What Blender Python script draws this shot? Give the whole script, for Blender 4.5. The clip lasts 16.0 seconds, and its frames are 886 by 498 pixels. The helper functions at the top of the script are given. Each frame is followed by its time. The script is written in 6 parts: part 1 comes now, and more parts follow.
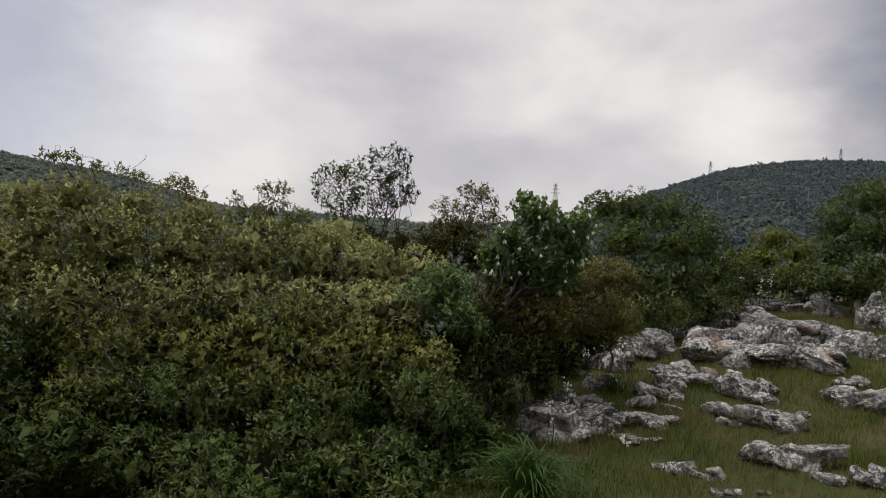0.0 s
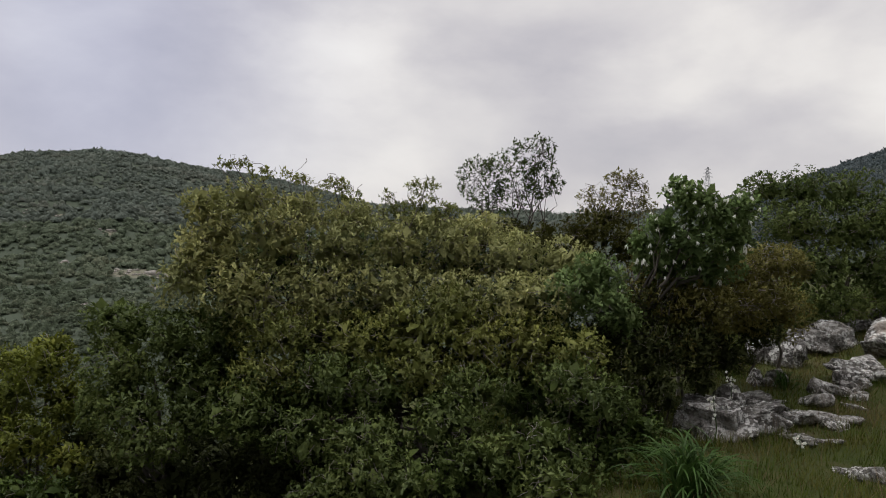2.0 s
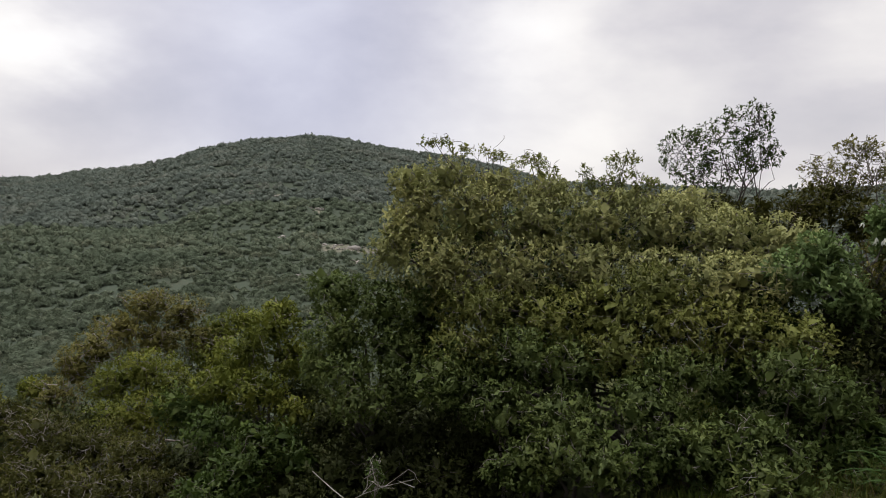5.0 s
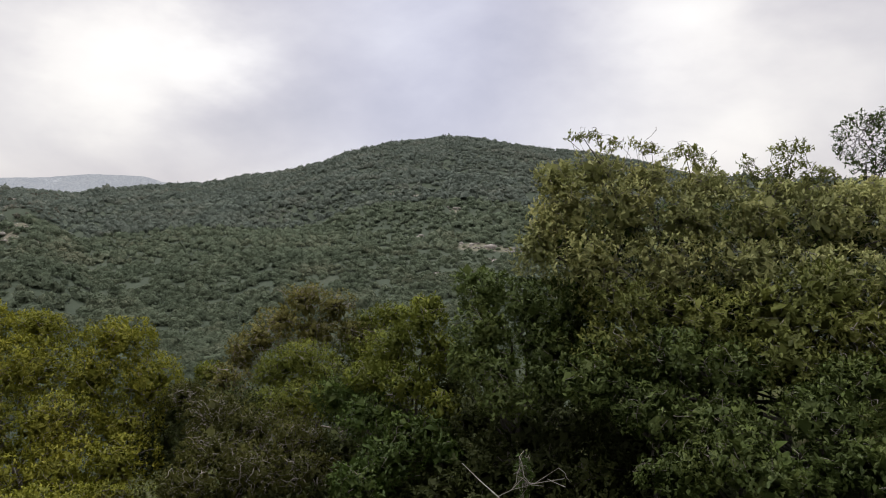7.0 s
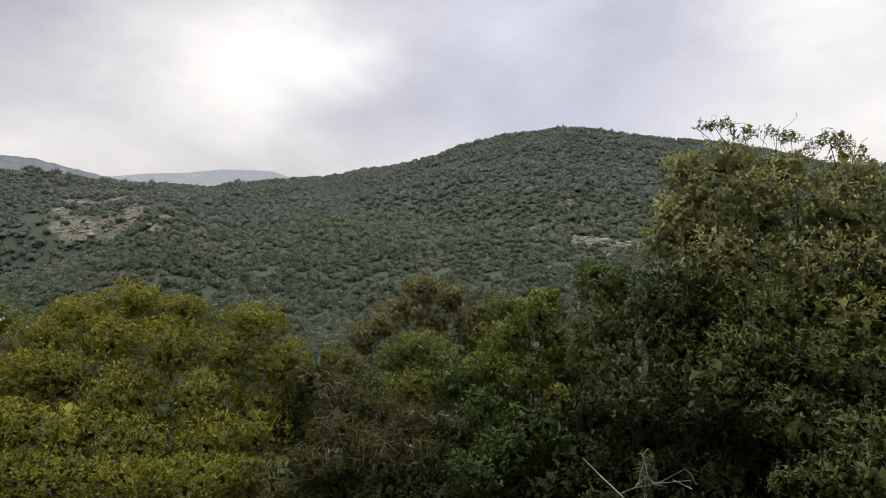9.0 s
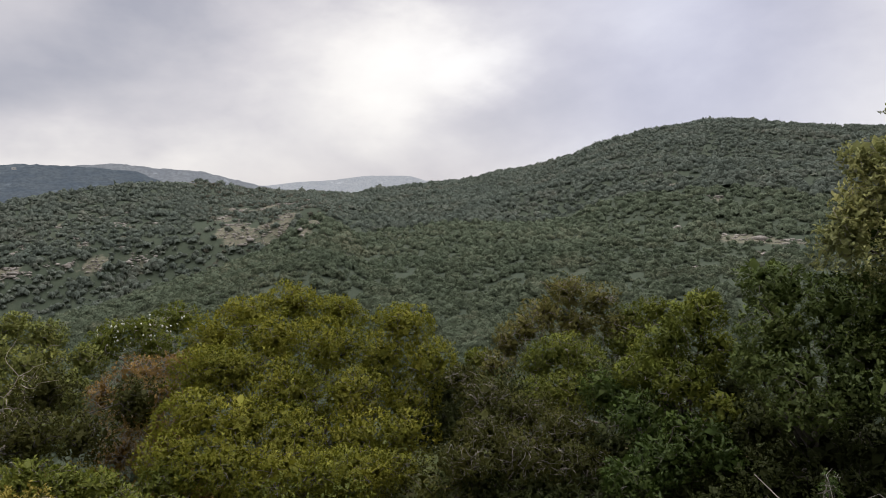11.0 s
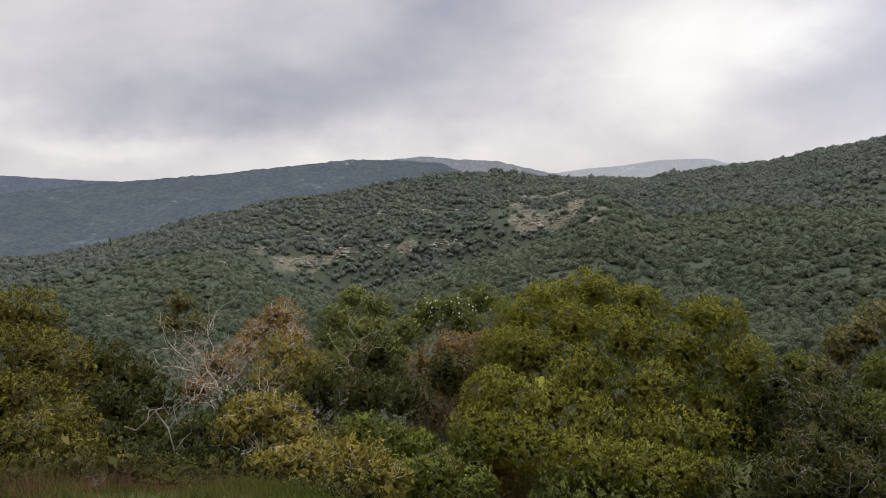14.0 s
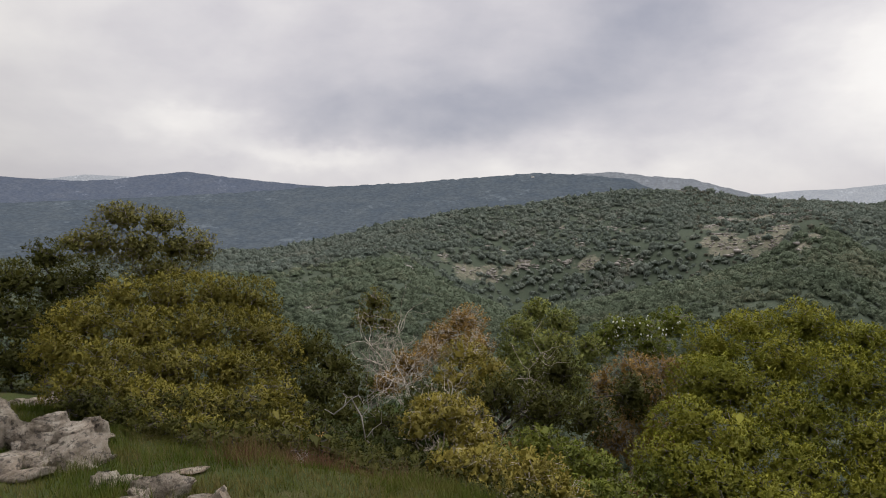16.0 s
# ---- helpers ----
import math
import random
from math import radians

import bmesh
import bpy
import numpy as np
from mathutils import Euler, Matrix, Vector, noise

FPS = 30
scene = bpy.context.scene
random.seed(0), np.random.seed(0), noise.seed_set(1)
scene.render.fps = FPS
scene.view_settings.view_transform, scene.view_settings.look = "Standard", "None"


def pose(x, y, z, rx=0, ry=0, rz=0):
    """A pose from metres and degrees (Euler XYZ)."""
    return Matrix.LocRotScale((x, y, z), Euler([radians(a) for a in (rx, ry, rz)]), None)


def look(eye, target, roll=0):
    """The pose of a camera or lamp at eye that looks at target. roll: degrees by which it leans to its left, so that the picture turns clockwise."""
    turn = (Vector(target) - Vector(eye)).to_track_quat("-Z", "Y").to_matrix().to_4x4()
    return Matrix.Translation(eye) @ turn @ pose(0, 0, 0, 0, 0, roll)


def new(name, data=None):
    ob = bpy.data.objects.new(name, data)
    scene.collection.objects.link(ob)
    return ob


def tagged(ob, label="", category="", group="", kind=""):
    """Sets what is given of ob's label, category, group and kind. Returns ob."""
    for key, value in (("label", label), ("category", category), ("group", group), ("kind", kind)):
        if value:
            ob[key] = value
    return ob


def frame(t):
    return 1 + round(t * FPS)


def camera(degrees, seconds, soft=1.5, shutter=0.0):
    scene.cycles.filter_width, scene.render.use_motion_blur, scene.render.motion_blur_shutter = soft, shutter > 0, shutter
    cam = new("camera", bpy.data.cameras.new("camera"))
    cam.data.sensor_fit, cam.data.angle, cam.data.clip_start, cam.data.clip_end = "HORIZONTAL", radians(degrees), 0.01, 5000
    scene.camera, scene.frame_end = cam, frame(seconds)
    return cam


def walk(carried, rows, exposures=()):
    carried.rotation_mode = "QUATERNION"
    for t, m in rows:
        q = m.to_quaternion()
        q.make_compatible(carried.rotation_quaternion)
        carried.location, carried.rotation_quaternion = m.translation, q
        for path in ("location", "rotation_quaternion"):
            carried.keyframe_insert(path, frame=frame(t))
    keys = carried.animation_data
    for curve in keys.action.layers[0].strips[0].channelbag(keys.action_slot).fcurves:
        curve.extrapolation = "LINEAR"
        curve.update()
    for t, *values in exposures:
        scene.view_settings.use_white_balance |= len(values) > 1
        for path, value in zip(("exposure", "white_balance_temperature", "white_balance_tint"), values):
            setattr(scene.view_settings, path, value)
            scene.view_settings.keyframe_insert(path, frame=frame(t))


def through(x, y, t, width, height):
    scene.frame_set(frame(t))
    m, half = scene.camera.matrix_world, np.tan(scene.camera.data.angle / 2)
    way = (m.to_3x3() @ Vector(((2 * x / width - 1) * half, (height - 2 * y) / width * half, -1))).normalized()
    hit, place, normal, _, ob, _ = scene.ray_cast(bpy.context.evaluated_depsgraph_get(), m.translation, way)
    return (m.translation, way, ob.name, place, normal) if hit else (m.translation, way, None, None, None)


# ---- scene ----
cam = camera(68.19, 16.0, soft=1.0)
# seconds, place, then pitch from level, roll and yaw in degrees
ROWS = [
    (0.0, -0.0000, -0.0000, 1.6308, -0.552, -2.518, 1.188),
    (0.5, -0.0106, -0.0018, 1.6286, -0.756, -2.409, 4.407),
    (1.0, -0.0213, -0.0120, 1.6260, -1.491, -2.090, 7.290),
    (1.5, -0.0355, -0.0128, 1.6240, -1.667, -1.187, 11.103),
    (2.0, -0.0416, -0.0225, 1.6226, -1.557, -0.851, 13.537),
    (2.5, -0.0542, -0.0352, 1.6198, -2.569, -0.362, 17.312),
    (3.0, -0.0748, -0.0435, 1.6197, -2.509, -0.556, 20.805),
    (3.5, -0.0836, -0.0383, 1.6200, -3.033, 0.250, 24.769),
    (4.0, -0.0865, -0.0338, 1.6167, -2.999, -0.156, 26.083),
    (6.5, -0.1826, -0.0816, 1.5858, -4.190, -0.527, 38.629),
    (7.0, -0.1892, -0.0930, 1.5847, -3.890, -0.042, 41.593),
    (7.5, -0.1925, -0.1088, 1.5875, -4.474, 1.078, 43.945),
    (8.0, -0.1959, -0.1293, 1.5856, -4.281, -0.497, 44.480),
    (8.5, -0.2065, -0.1533, 1.5826, -4.844, -0.957, 47.331),
    (9.0, -0.2036, -0.1689, 1.5849, -4.531, 0.094, 51.390),
    (9.5, -0.2102, -0.1856, 1.5840, -4.351, 1.155, 55.278),
    (12.0, -0.3138, -0.2925, 1.5932, -5.177, 1.902, 70.321),
    (12.5, -0.3166, -0.3321, 1.5888, -5.450, 2.673, 76.302),
    (13.0, -0.3125, -0.3573, 1.5975, -3.783, 3.030, 83.470),
    (13.5, -0.3226, -0.3576, 1.5988, -3.475, 2.586, 86.165),
    (14.0, -0.3617, -0.3691, 1.5932, -4.529, 2.380, 88.017),
    (14.5, -0.4023, -0.3983, 1.5911, -3.579, 2.451, 94.508),
    (15.0, -0.3810, -0.4318, 1.5843, -3.214, 2.051, 99.786),
    (15.5, -0.3718, -0.4571, 1.5804, -3.405, 1.436, 102.637),
    (16.0, -0.3554, -0.4808, 1.5763, -3.096, -0.314, 103.941),
]
EXPOSURES = [(0.0, -0.02), (1.5, -0.03), (2.5, 0.02), (3.5, 0.14), (6.5, 0.24), (9.0, 0.24), (12.5, 0.18), (16.0, 0.16)]
walk(cam, [(t, pose(x, y, z, 90 + pitch, roll, yaw)) for t, x, y, z, pitch, roll, yaw in ROWS], EXPOSURES)

# ---- sky and light ----
world = bpy.data.worlds.new("overcast_sky")
scene.world = world
world.use_nodes = True
wt = world.node_tree
wt.nodes.clear()


def wmath(op, a, b=None, c=None, tree=wt):
    n = tree.nodes.new("ShaderNodeMath")
    n.operation = op
    for i, v in enumerate((a, b, c)):
        if v is None:
            continue
        if isinstance(v, (int, float)):
            n.inputs[i].default_value = v
        else:
            tree.links.new(v, n.inputs[i])
    return n.outputs[0]


w_co = wt.nodes.new("ShaderNodeTexCoord").outputs["Generated"]
w_sep = wt.nodes.new("ShaderNodeSeparateXYZ")
wt.links.new(w_co, w_sep.inputs[0])
w_az = wmath("MULTIPLY", wmath("ARCTAN2", wmath("MULTIPLY", w_sep.outputs[0], -1.0), w_sep.outputs[1]), 57.29578)
w_el = wmath("MULTIPLY", wmath("ARCSINE", w_sep.outputs[2]), 57.29578)
# flattened direction: cloud banks stretch along the horizon
w_map = wt.nodes.new("ShaderNodeCombineXYZ")
for i, k in enumerate((1.0, 1.0, 1.9)):
    wt.links.new(wmath("MULTIPLY", w_sep.outputs[i], k), w_map.inputs[i])


def wnoise(scale, detail, rough, dist=0.0):
    n = wt.nodes.new("ShaderNodeTexNoise")
    n.inputs["Scale"].default_value, n.inputs["Detail"].default_value = scale, detail
    n.inputs["Roughness"].default_value, n.inputs["Distortion"].default_value = rough, dist
    wt.links.new(w_map.outputs[0], n.inputs["Vector"])
    return n.outputs["Fac"]


# thin and thick places of the cloud deck: azimuth, height, half widths, brightness
CLOUDS = [
    (22, 15.5, 7, 3.5, 0.22), (-5, 12, 8, 3, 0.14), (-12, 15.5, 6, 3.5, 0.16), (-24, 11, 5.5, 4, 0.30), (-35, 15, 6, 12, -0.24), (5, 15, 7, 3.2, -0.10),
    (36, 9, 7, 6, -0.05), (59.8, 11.3, 3.4, 2.6, 0.26), (67.5, 10, 6.0, 4.5, 0.24), (85, 14, 6, 8, -0.12), (92, 15, 12, 7, -0.14), (61, 14, 8, 4, 0.07), (96, 10, 12, 5, -0.13), (112, 14, 12, 6, -0.08), (106, 8.5, 13, 2.8, -0.12), (95, 6.5, 11, 3, -0.08), (68, 18, 9, 2.5, -0.15), (24, 12, 8, 6, 0.06),
    (126, 7.0, 5, 1.3, 0.16), (116, 5.2, 8, 1.1, 0.14), (45, 22, 14, 5, -0.06),
]
w_warp = wmath("MULTIPLY", wmath("SUBTRACT", wnoise(5.0, 4.0, 0.55), 0.5), 11.0)
w_warp2 = wmath("MULTIPLY", wmath("SUBTRACT", wnoise(8.0, 4.0, 0.55), 0.5), 6.0)
w_a2, w_e2 = wmath("ADD", w_az, w_warp), wmath("ADD", w_el, w_warp2)
total = wmath("MULTIPLY_ADD", wnoise(2.6, 6.0, 0.52, 0.15), 0.75, 0.19)
for az, el, sa, se, v in CLOUDS:
    da = wmath("DIVIDE", wmath("SUBTRACT", w_a2, az), sa)
    de = wmath("DIVIDE", wmath("SUBTRACT", w_e2, el), se)
    q = wmath("ADD", wmath("MULTIPLY", da, da), wmath("MULTIPLY", de, de))
    total = wmath("MULTIPLY_ADD", wmath("POWER", 2.71828, wmath("MULTIPLY", q, -1.0)), v, total)
w_ramp = wt.nodes.new("ShaderNodeValToRGB")
wt.links.new(total, w_ramp.inputs[0])
r = w_ramp.color_ramp
r.elements[0].position, r.elements[0].color = 0.22, (0.30, 0.308, 0.372, 1)
r.elements[1].position, r.elements[1].color = 0.95, (1.0, 0.97, 0.925, 1)
e = r.elements.new(0.50)
e.color = (0.592, 0.566, 0.592, 1)
e = r.elements.new(0.72)
e.color = (0.845, 0.81, 0.785, 1)
w_sky = wt.nodes.new("ShaderNodeTexSky")
w_sky.sky_type, w_sky.sun_disc = "NISHITA", False
w_sky.sun_elevation, w_sky.sun_rotation = radians(55), radians(-55)
w_skyv = wt.nodes.new("ShaderNodeVectorMath")
w_skyv.operation = "SCALE"
w_skyv.inputs["Scale"].default_value = 0.1
wt.links.new(w_sky.outputs[0], w_skyv.inputs[0])
w_mix = wt.nodes.new("ShaderNodeMix")
w_mix.data_type = "RGBA"
w_mix.inputs["Factor"].default_value = 0.93
wt.links.new(w_skyv.outputs[0], w_mix.inputs["A"])
w_tint = wt.nodes.new("ShaderNodeMix")
w_tint.data_type, w_tint.blend_type = "RGBA", "MULTIPLY"
da = wmath("DIVIDE", wmath("SUBTRACT", w_az, 42.0), 15.0)
wt.links.new(wmath("POWER", 2.71828, wmath("MULTIPLY", wmath("MULTIPLY", da, da), -1.0)), w_tint.inputs["Factor"])
wt.links.new(w_ramp.outputs[0], w_tint.inputs["A"])
w_tint.inputs["B"].default_value = (0.86, 0.90, 1.04, 1)
wt.links.new(w_tint.outputs["Result"], w_mix.inputs["B"])
w_bg = wt.nodes.new("ShaderNodeBackground")
# an overcast sky is brightest overhead
w_lift = wt.nodes.new("ShaderNodeMapRange")
w_lift.interpolation_type = "SMOOTHSTEP"
for i, v in ((1, 20.0), (2, 70.0), (3, 1.0), (4, 3.4)):
    w_lift.inputs[i].default_value = v
wt.links.new(w_el, w_lift.inputs[0])
# unseen dark cloud added away from the bright gap, to darken bush fronts
w_back = wt.nodes.new("ShaderNodeMapRange")
w_back.interpolation_type = "SMOOTHSTEP"
for i, v in ((1, -0.45), (2, 0.45), (3, 0.45), (4, 1.0)):
    w_back.inputs[i].default_value = v
w_side = wmath("ADD", wmath("MULTIPLY", w_sep.outputs[0], -0.78), wmath("MULTIPLY", w_sep.outputs[1], 0.62))
wt.links.new(wmath("ADD", w_side, wmath("MULTIPLY", w_sep.outputs[2], 0.5)), w_back.inputs[0])
wt.links.new(wmath("MULTIPLY", w_lift.outputs[0], w_back.outputs[0]), w_bg.inputs["Strength"])
wt.links.new(w_mix.outputs["Result"], w_bg.inputs["Color"])
w_out = wt.nodes.new("ShaderNodeOutputWorld")
wt.links.new(w_bg.outputs[0], w_out.inputs["Surface"])

sun = new("sun", bpy.data.lights.new("sun", "SUN"))
sun.data.energy, sun.data.angle, sun.data.color = 1.1, radians(35), (1.0, 0.97, 0.92)
sun.matrix_world = look((-26, 18, 46), (0, 0, 0))

# ---- materials ----


class Mat:
    """A node material with a few short helpers."""

    def __init__(self, name):
        self.m = bpy.data.materials.new(name)
        self.m.use_nodes = True
        self.t = self.m.node_tree
        self.t.nodes.clear()
        self.out = self.node("ShaderNodeOutputMaterial")
        self.geo = self.node("ShaderNodeNewGeometry")
        self.pos = self.geo.outputs["Position"]

    def node(self, kind):
        return self.t.nodes.new(kind)

    def put(self, socket, v):
        if isinstance(v, bpy.types.NodeSocket):
            self.t.links.new(v, socket)
        else:
            socket.default_value = (*v, 1.0) if isinstance(v, tuple) and len(v) == 3 and len(socket.default_value) == 4 else v

    def math(self, op, a, b=None, c=None):
        return wmath(op, a, b, c, self.t)

    def noise(self, scale, detail=4.0, rough=0.55, vec=None, dist=0.0):
        n = self.node("ShaderNodeTexNoise")
        n.inputs["Scale"].default_value, n.inputs["Detail"].default_value = scale, detail
        n.inputs["Roughness"].default_value, n.inputs["Distortion"].default_value = rough, dist
        self.t.links.new(self.pos if vec is None else vec, n.inputs["Vector"])
        return n.outputs["Fac"]

    def ramp(self, fac, *stops):
        n = self.node("ShaderNodeValToRGB")
        self.put(n.inputs[0], fac)
        els = n.color_ramp.elements
        for i, (p, c) in enumerate(stops):
            e = els[i] if i < 2 else els.new(p)
            e.position = p
            e.color = (*c, 1) if isinstance(c, tuple) else (c, c, c, 1)
        return n.outputs[0]

    def mix(self, fac, a, b, mode="MIX"):
        n = self.node("ShaderNodeMix")
        n.data_type, n.blend_type = "RGBA", mode
        self.put(n.inputs["Factor"], fac)
        self.put(n.inputs["A"], a)
        self.put(n.inputs["B"], b)
        return n.outputs["Result"]

    def bump(self, height, strength=0.5, distance=0.02):
        n = self.node("ShaderNodeBump")
        n.inputs["Strength"].default_value, n.inputs["Distance"].default_value = strength, distance
        self.put(n.inputs["Height"], height)
        return n.outputs[0]

    def surface(self, color, rough=0.8, normal=None, spec=0.3, through=0.0, metal=0.0):
        p = self.node("ShaderNodeBsdfPrincipled")
        self.put(p.inputs["Base Color"], color)
        self.put(p.inputs["Roughness"], rough)
        p.inputs["Specular IOR Level"].default_value, p.inputs["Metallic"].default_value = spec, metal
        if normal is not None:
            self.put(p.inputs["Normal"], normal)
        shader = p.outputs[0]
        if through > 0:
            tr = self.node("ShaderNodeBsdfTranslucent")
            self.put(tr.inputs["Color"], color)
            mx = self.node("ShaderNodeMixShader")
            mx.inputs[0].default_value = through
            self.t.links.new(shader, mx.inputs[1])
            self.t.links.new(tr.outputs[0], mx.inputs[2])
            shader = mx.outputs[0]
        self.t.links.new(shader, self.out.inputs["Surface"])
        return self.m


def leaf_mat(name, dark, mid, light, patch=0.5, rough=0.45, gloss=0.010, through=0.26):
    """Foliage: each leaf its own tone, with lighter and yellower boughs and a slight sheen."""
    k = Mat(name)
    rnd = k.geo.outputs["Random Per Island"]
    bough = k.noise(1.7, 3.0, 0.6)
    f = k.math("ADD", k.math("MULTIPLY", rnd, 0.3), k.math("MULTIPLY", k.math("SUBTRACT", bough, 0.5), 2.4 * patch))
    col = k.ramp(k.math("ADD", f, 0.3), (0.0, dark), (1.0, light), (0.45, mid))
    col = k.mix(k.math("MULTIPLY", k.noise(60.0, 2.0), 0.35), col, k.mix(0.5, col, (0.02, 0.02, 0.012)))
    shader = None
    for kind, share in (("ShaderNodeBsdfDiffuse", 0.0), ("ShaderNodeBsdfTranslucent", through), ("ShaderNodeBsdfGlossy", gloss)):
        n = k.node(kind)
        if kind == "ShaderNodeBsdfGlossy":
            n.inputs["Color"].default_value, n.inputs["Roughness"].default_value = (1, 1, 1, 1), rough
        else:
            k.put(n.inputs["Color"], col)
        if shader is None:
            shader = n.outputs[0]
        else:
            mx = k.node("ShaderNodeMixShader")
            mx.inputs[0].default_value = share
            k.t.links.new(shader, mx.inputs[1])
            k.t.links.new(n.outputs[0], mx.inputs[2])
            shader = mx.outputs[0]
    k.t.links.new(shader, k.out.inputs["Surface"])
    return k.m


def bark_mat(name, a, b, scale=30.0):
    k = Mat(name)
    n = k.noise(scale, 6.0, 0.65)
    big = k.noise(5.0, 3.0)
    col = k.mix(k.ramp(big, (0.35, 0.0), (0.65, 1.0)), k.ramp(n, (0.3, a), (0.75, b)), k.ramp(n, (0.3, b), (0.8, tuple(min(1, v * 1.4) for v in b))))
    return k.surface(col, 0.9, k.bump(n, 0.6, 0.01), 0.15)


M_LEAF_OLIVE = leaf_mat("leaves_olive", (0.086, 0.105, 0.030), (0.182, 0.203, 0.051), (0.300, 0.305, 0.076), 0.6)
M_LEAF_OAK = leaf_mat("leaves_oak_green", (0.048, 0.072, 0.021), (0.095, 0.130, 0.034), (0.169, 0.194, 0.048), 0.5)
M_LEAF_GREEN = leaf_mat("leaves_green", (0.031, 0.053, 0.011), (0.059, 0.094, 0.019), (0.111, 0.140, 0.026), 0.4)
# thicket shade is put into this leaf colour, below its own dark green
M_LEAF_DARK_SHADE = leaf_mat("leaves_dark_with_shade", (0.029, 0.036, 0.013), (0.052, 0.064, 0.019), (0.090, 0.096, 0.026), 0.4, gloss=0.006)
M_LEAF_YELLOW = leaf_mat("leaves_yellow_green", (0.099, 0.116, 0.014), (0.204, 0.209, 0.023), (0.339, 0.312, 0.038), 0.5)
# pale olive oak leaves with the crown's top light raised into their colour
M_LEAF_PALE_LIT = leaf_mat("leaves_pale_olive_lit", (0.176, 0.199, 0.082), (0.330, 0.343, 0.135), (0.482, 0.452, 0.169), 0.5)
M_LEAF_LIME = leaf_mat("leaves_lime_green", (0.066, 0.088, 0.016), (0.139, 0.162, 0.024), (0.252, 0.252, 0.034), 0.5)
M_LEAF_WARM = leaf_mat("leaves_golden_olive", (0.094, 0.088, 0.016), (0.177, 0.157, 0.026), (0.293, 0.244, 0.040), 0.5)
M_LEAF_BROWN = leaf_mat("leaves_brownish", (0.172, 0.111, 0.036), (0.309, 0.202, 0.064), (0.471, 0.302, 0.098), 0.4)
M_LEAF_STYRAX = leaf_mat("leaves_fresh_green", (0.076, 0.124, 0.045), (0.144, 0.210, 0.070), (0.256, 0.315, 0.108), 0.3)
M_LEAF_GREY = leaf_mat("leaves_grey_green", (0.094, 0.093, 0.029), (0.168, 0.159, 0.042), (0.279, 0.238, 0.070), 0.4)
# shade of the hollows is put into this brownish leaf colour
M_LEAF_DUSK_SHADE = leaf_mat("leaves_brownish_with_shade", (0.036, 0.039, 0.009), (0.069, 0.072, 0.016), (0.130, 0.122, 0.028), 0.5, gloss=0.006)
M_LEAF_TAN = leaf_mat("leaves_tan_green", (0.135, 0.120, 0.025), (0.257, 0.216, 0.041), (0.378, 0.304, 0.065), 0.5)
M_BARK = bark_mat("bark_grey", (0.07, 0.06, 0.05), (0.20, 0.18, 0.155))
M_BARK_PALE = bark_mat("bark_pale", (0.13, 0.115, 0.10), (0.29, 0.265, 0.235))
M_BARK_WHITE = bark_mat("bark_bleached", (0.27, 0.235, 0.19), (0.46, 0.41, 0.34))
M_BARK_DARK = bark_mat("bark_dark", (0.035, 0.03, 0.025), (0.09, 0.08, 0.07))


def petal_mat():
    k = Mat("petals_white")
    col = k.mix(k.noise(40.0, 2.0), (0.78, 0.80, 0.70), (0.85, 0.85, 0.80))
    return k.surface(col, 0.6, through=0.3)


M_PETAL = petal_mat()


def limestone():
    k = Mat("limestone_with_lichen")
    grain = k.noise(55.0, 8.0, 0.7)
    pits = k.noise(16.0, 7.0, 0.68, dist=0.5)
    base = k.ramp(grain, (0.32, (0.060, 0.056, 0.050)), (0.70, (0.20, 0.19, 0.172)))
    bare = k.ramp(k.noise(2.6, 4.0, 0.6), (0.52, 0.0), (0.64, 1.0))
    base = k.mix(bare, base, k.ramp(grain, (0.3, (0.24, 0.225, 0.20)), (0.7, (0.42, 0.40, 0.365))))
    spots = k.ramp(k.noise(26.0, 4.0, 0.62), (0.505, 0.0), (0.53, 1.0))
    zone = k.ramp(k.noise(5.0, 4.0, 0.6), (0.40, 0.0), (0.56, 1.0))
    base = k.mix(k.math("MULTIPLY", spots, k.math("MULTIPLY_ADD", zone, 0.75, 0.25)), base, (0.56, 0.56, 0.53))
    dark = k.ramp(k.noise(9.0, 8.0, 0.72), (0.53, 0.0), (0.58, 1.0))
    base = k.mix(k.math("MULTIPLY", dark, 0.75), base, (0.035, 0.033, 0.028))
    rust = k.ramp(k.noise(1.3, 3.0, 0.5), (0.62, 0.0), (0.72, 1.0))
    base = k.mix(k.math("MULTIPLY", rust, 0.6), base, (0.38, 0.24, 0.15))
    h = k.math("ADD", k.math("MULTIPLY", pits, 0.8), k.math("MULTIPLY", grain, 0.3))
    return k.surface(base, 0.92, k.bump(h, 1.0, 0.05), 0.15)


M_ROCK = limestone()


def outcrop_mat(name, a, b, c):
    k = Mat(name)
    n = k.noise(7.0, 7.0, 0.7)
    col = k.ramp(n, (0.36, a), (0.70, c), (0.50, b))
    rust = k.ramp(k.noise(1.6, 4.0, 0.6), (0.54, 0.0), (0.70, 0.45))
    col = k.mix(rust, col, (0.36, 0.25, 0.16))
    spots = k.ramp(k.noise(22.0, 5.0, 0.7), (0.53, 0.0), (0.60, 0.75))
    col = k.mix(spots, col, (0.06, 0.055, 0.048))
    return k.surface(col, 0.92, k.bump(k.noise(14.0, 8.0, 0.75), 1.0, 0.08), 0.1)


M_OUTCROP = outcrop_mat("limestone_bare", (0.22, 0.205, 0.18), (0.33, 0.31, 0.28), (0.48, 0.455, 0.415))
M_ROCK_BEIGE = outcrop_mat("limestone_beige", (0.17, 0.142, 0.108), (0.34, 0.292, 0.232), (0.55, 0.495, 0.41))


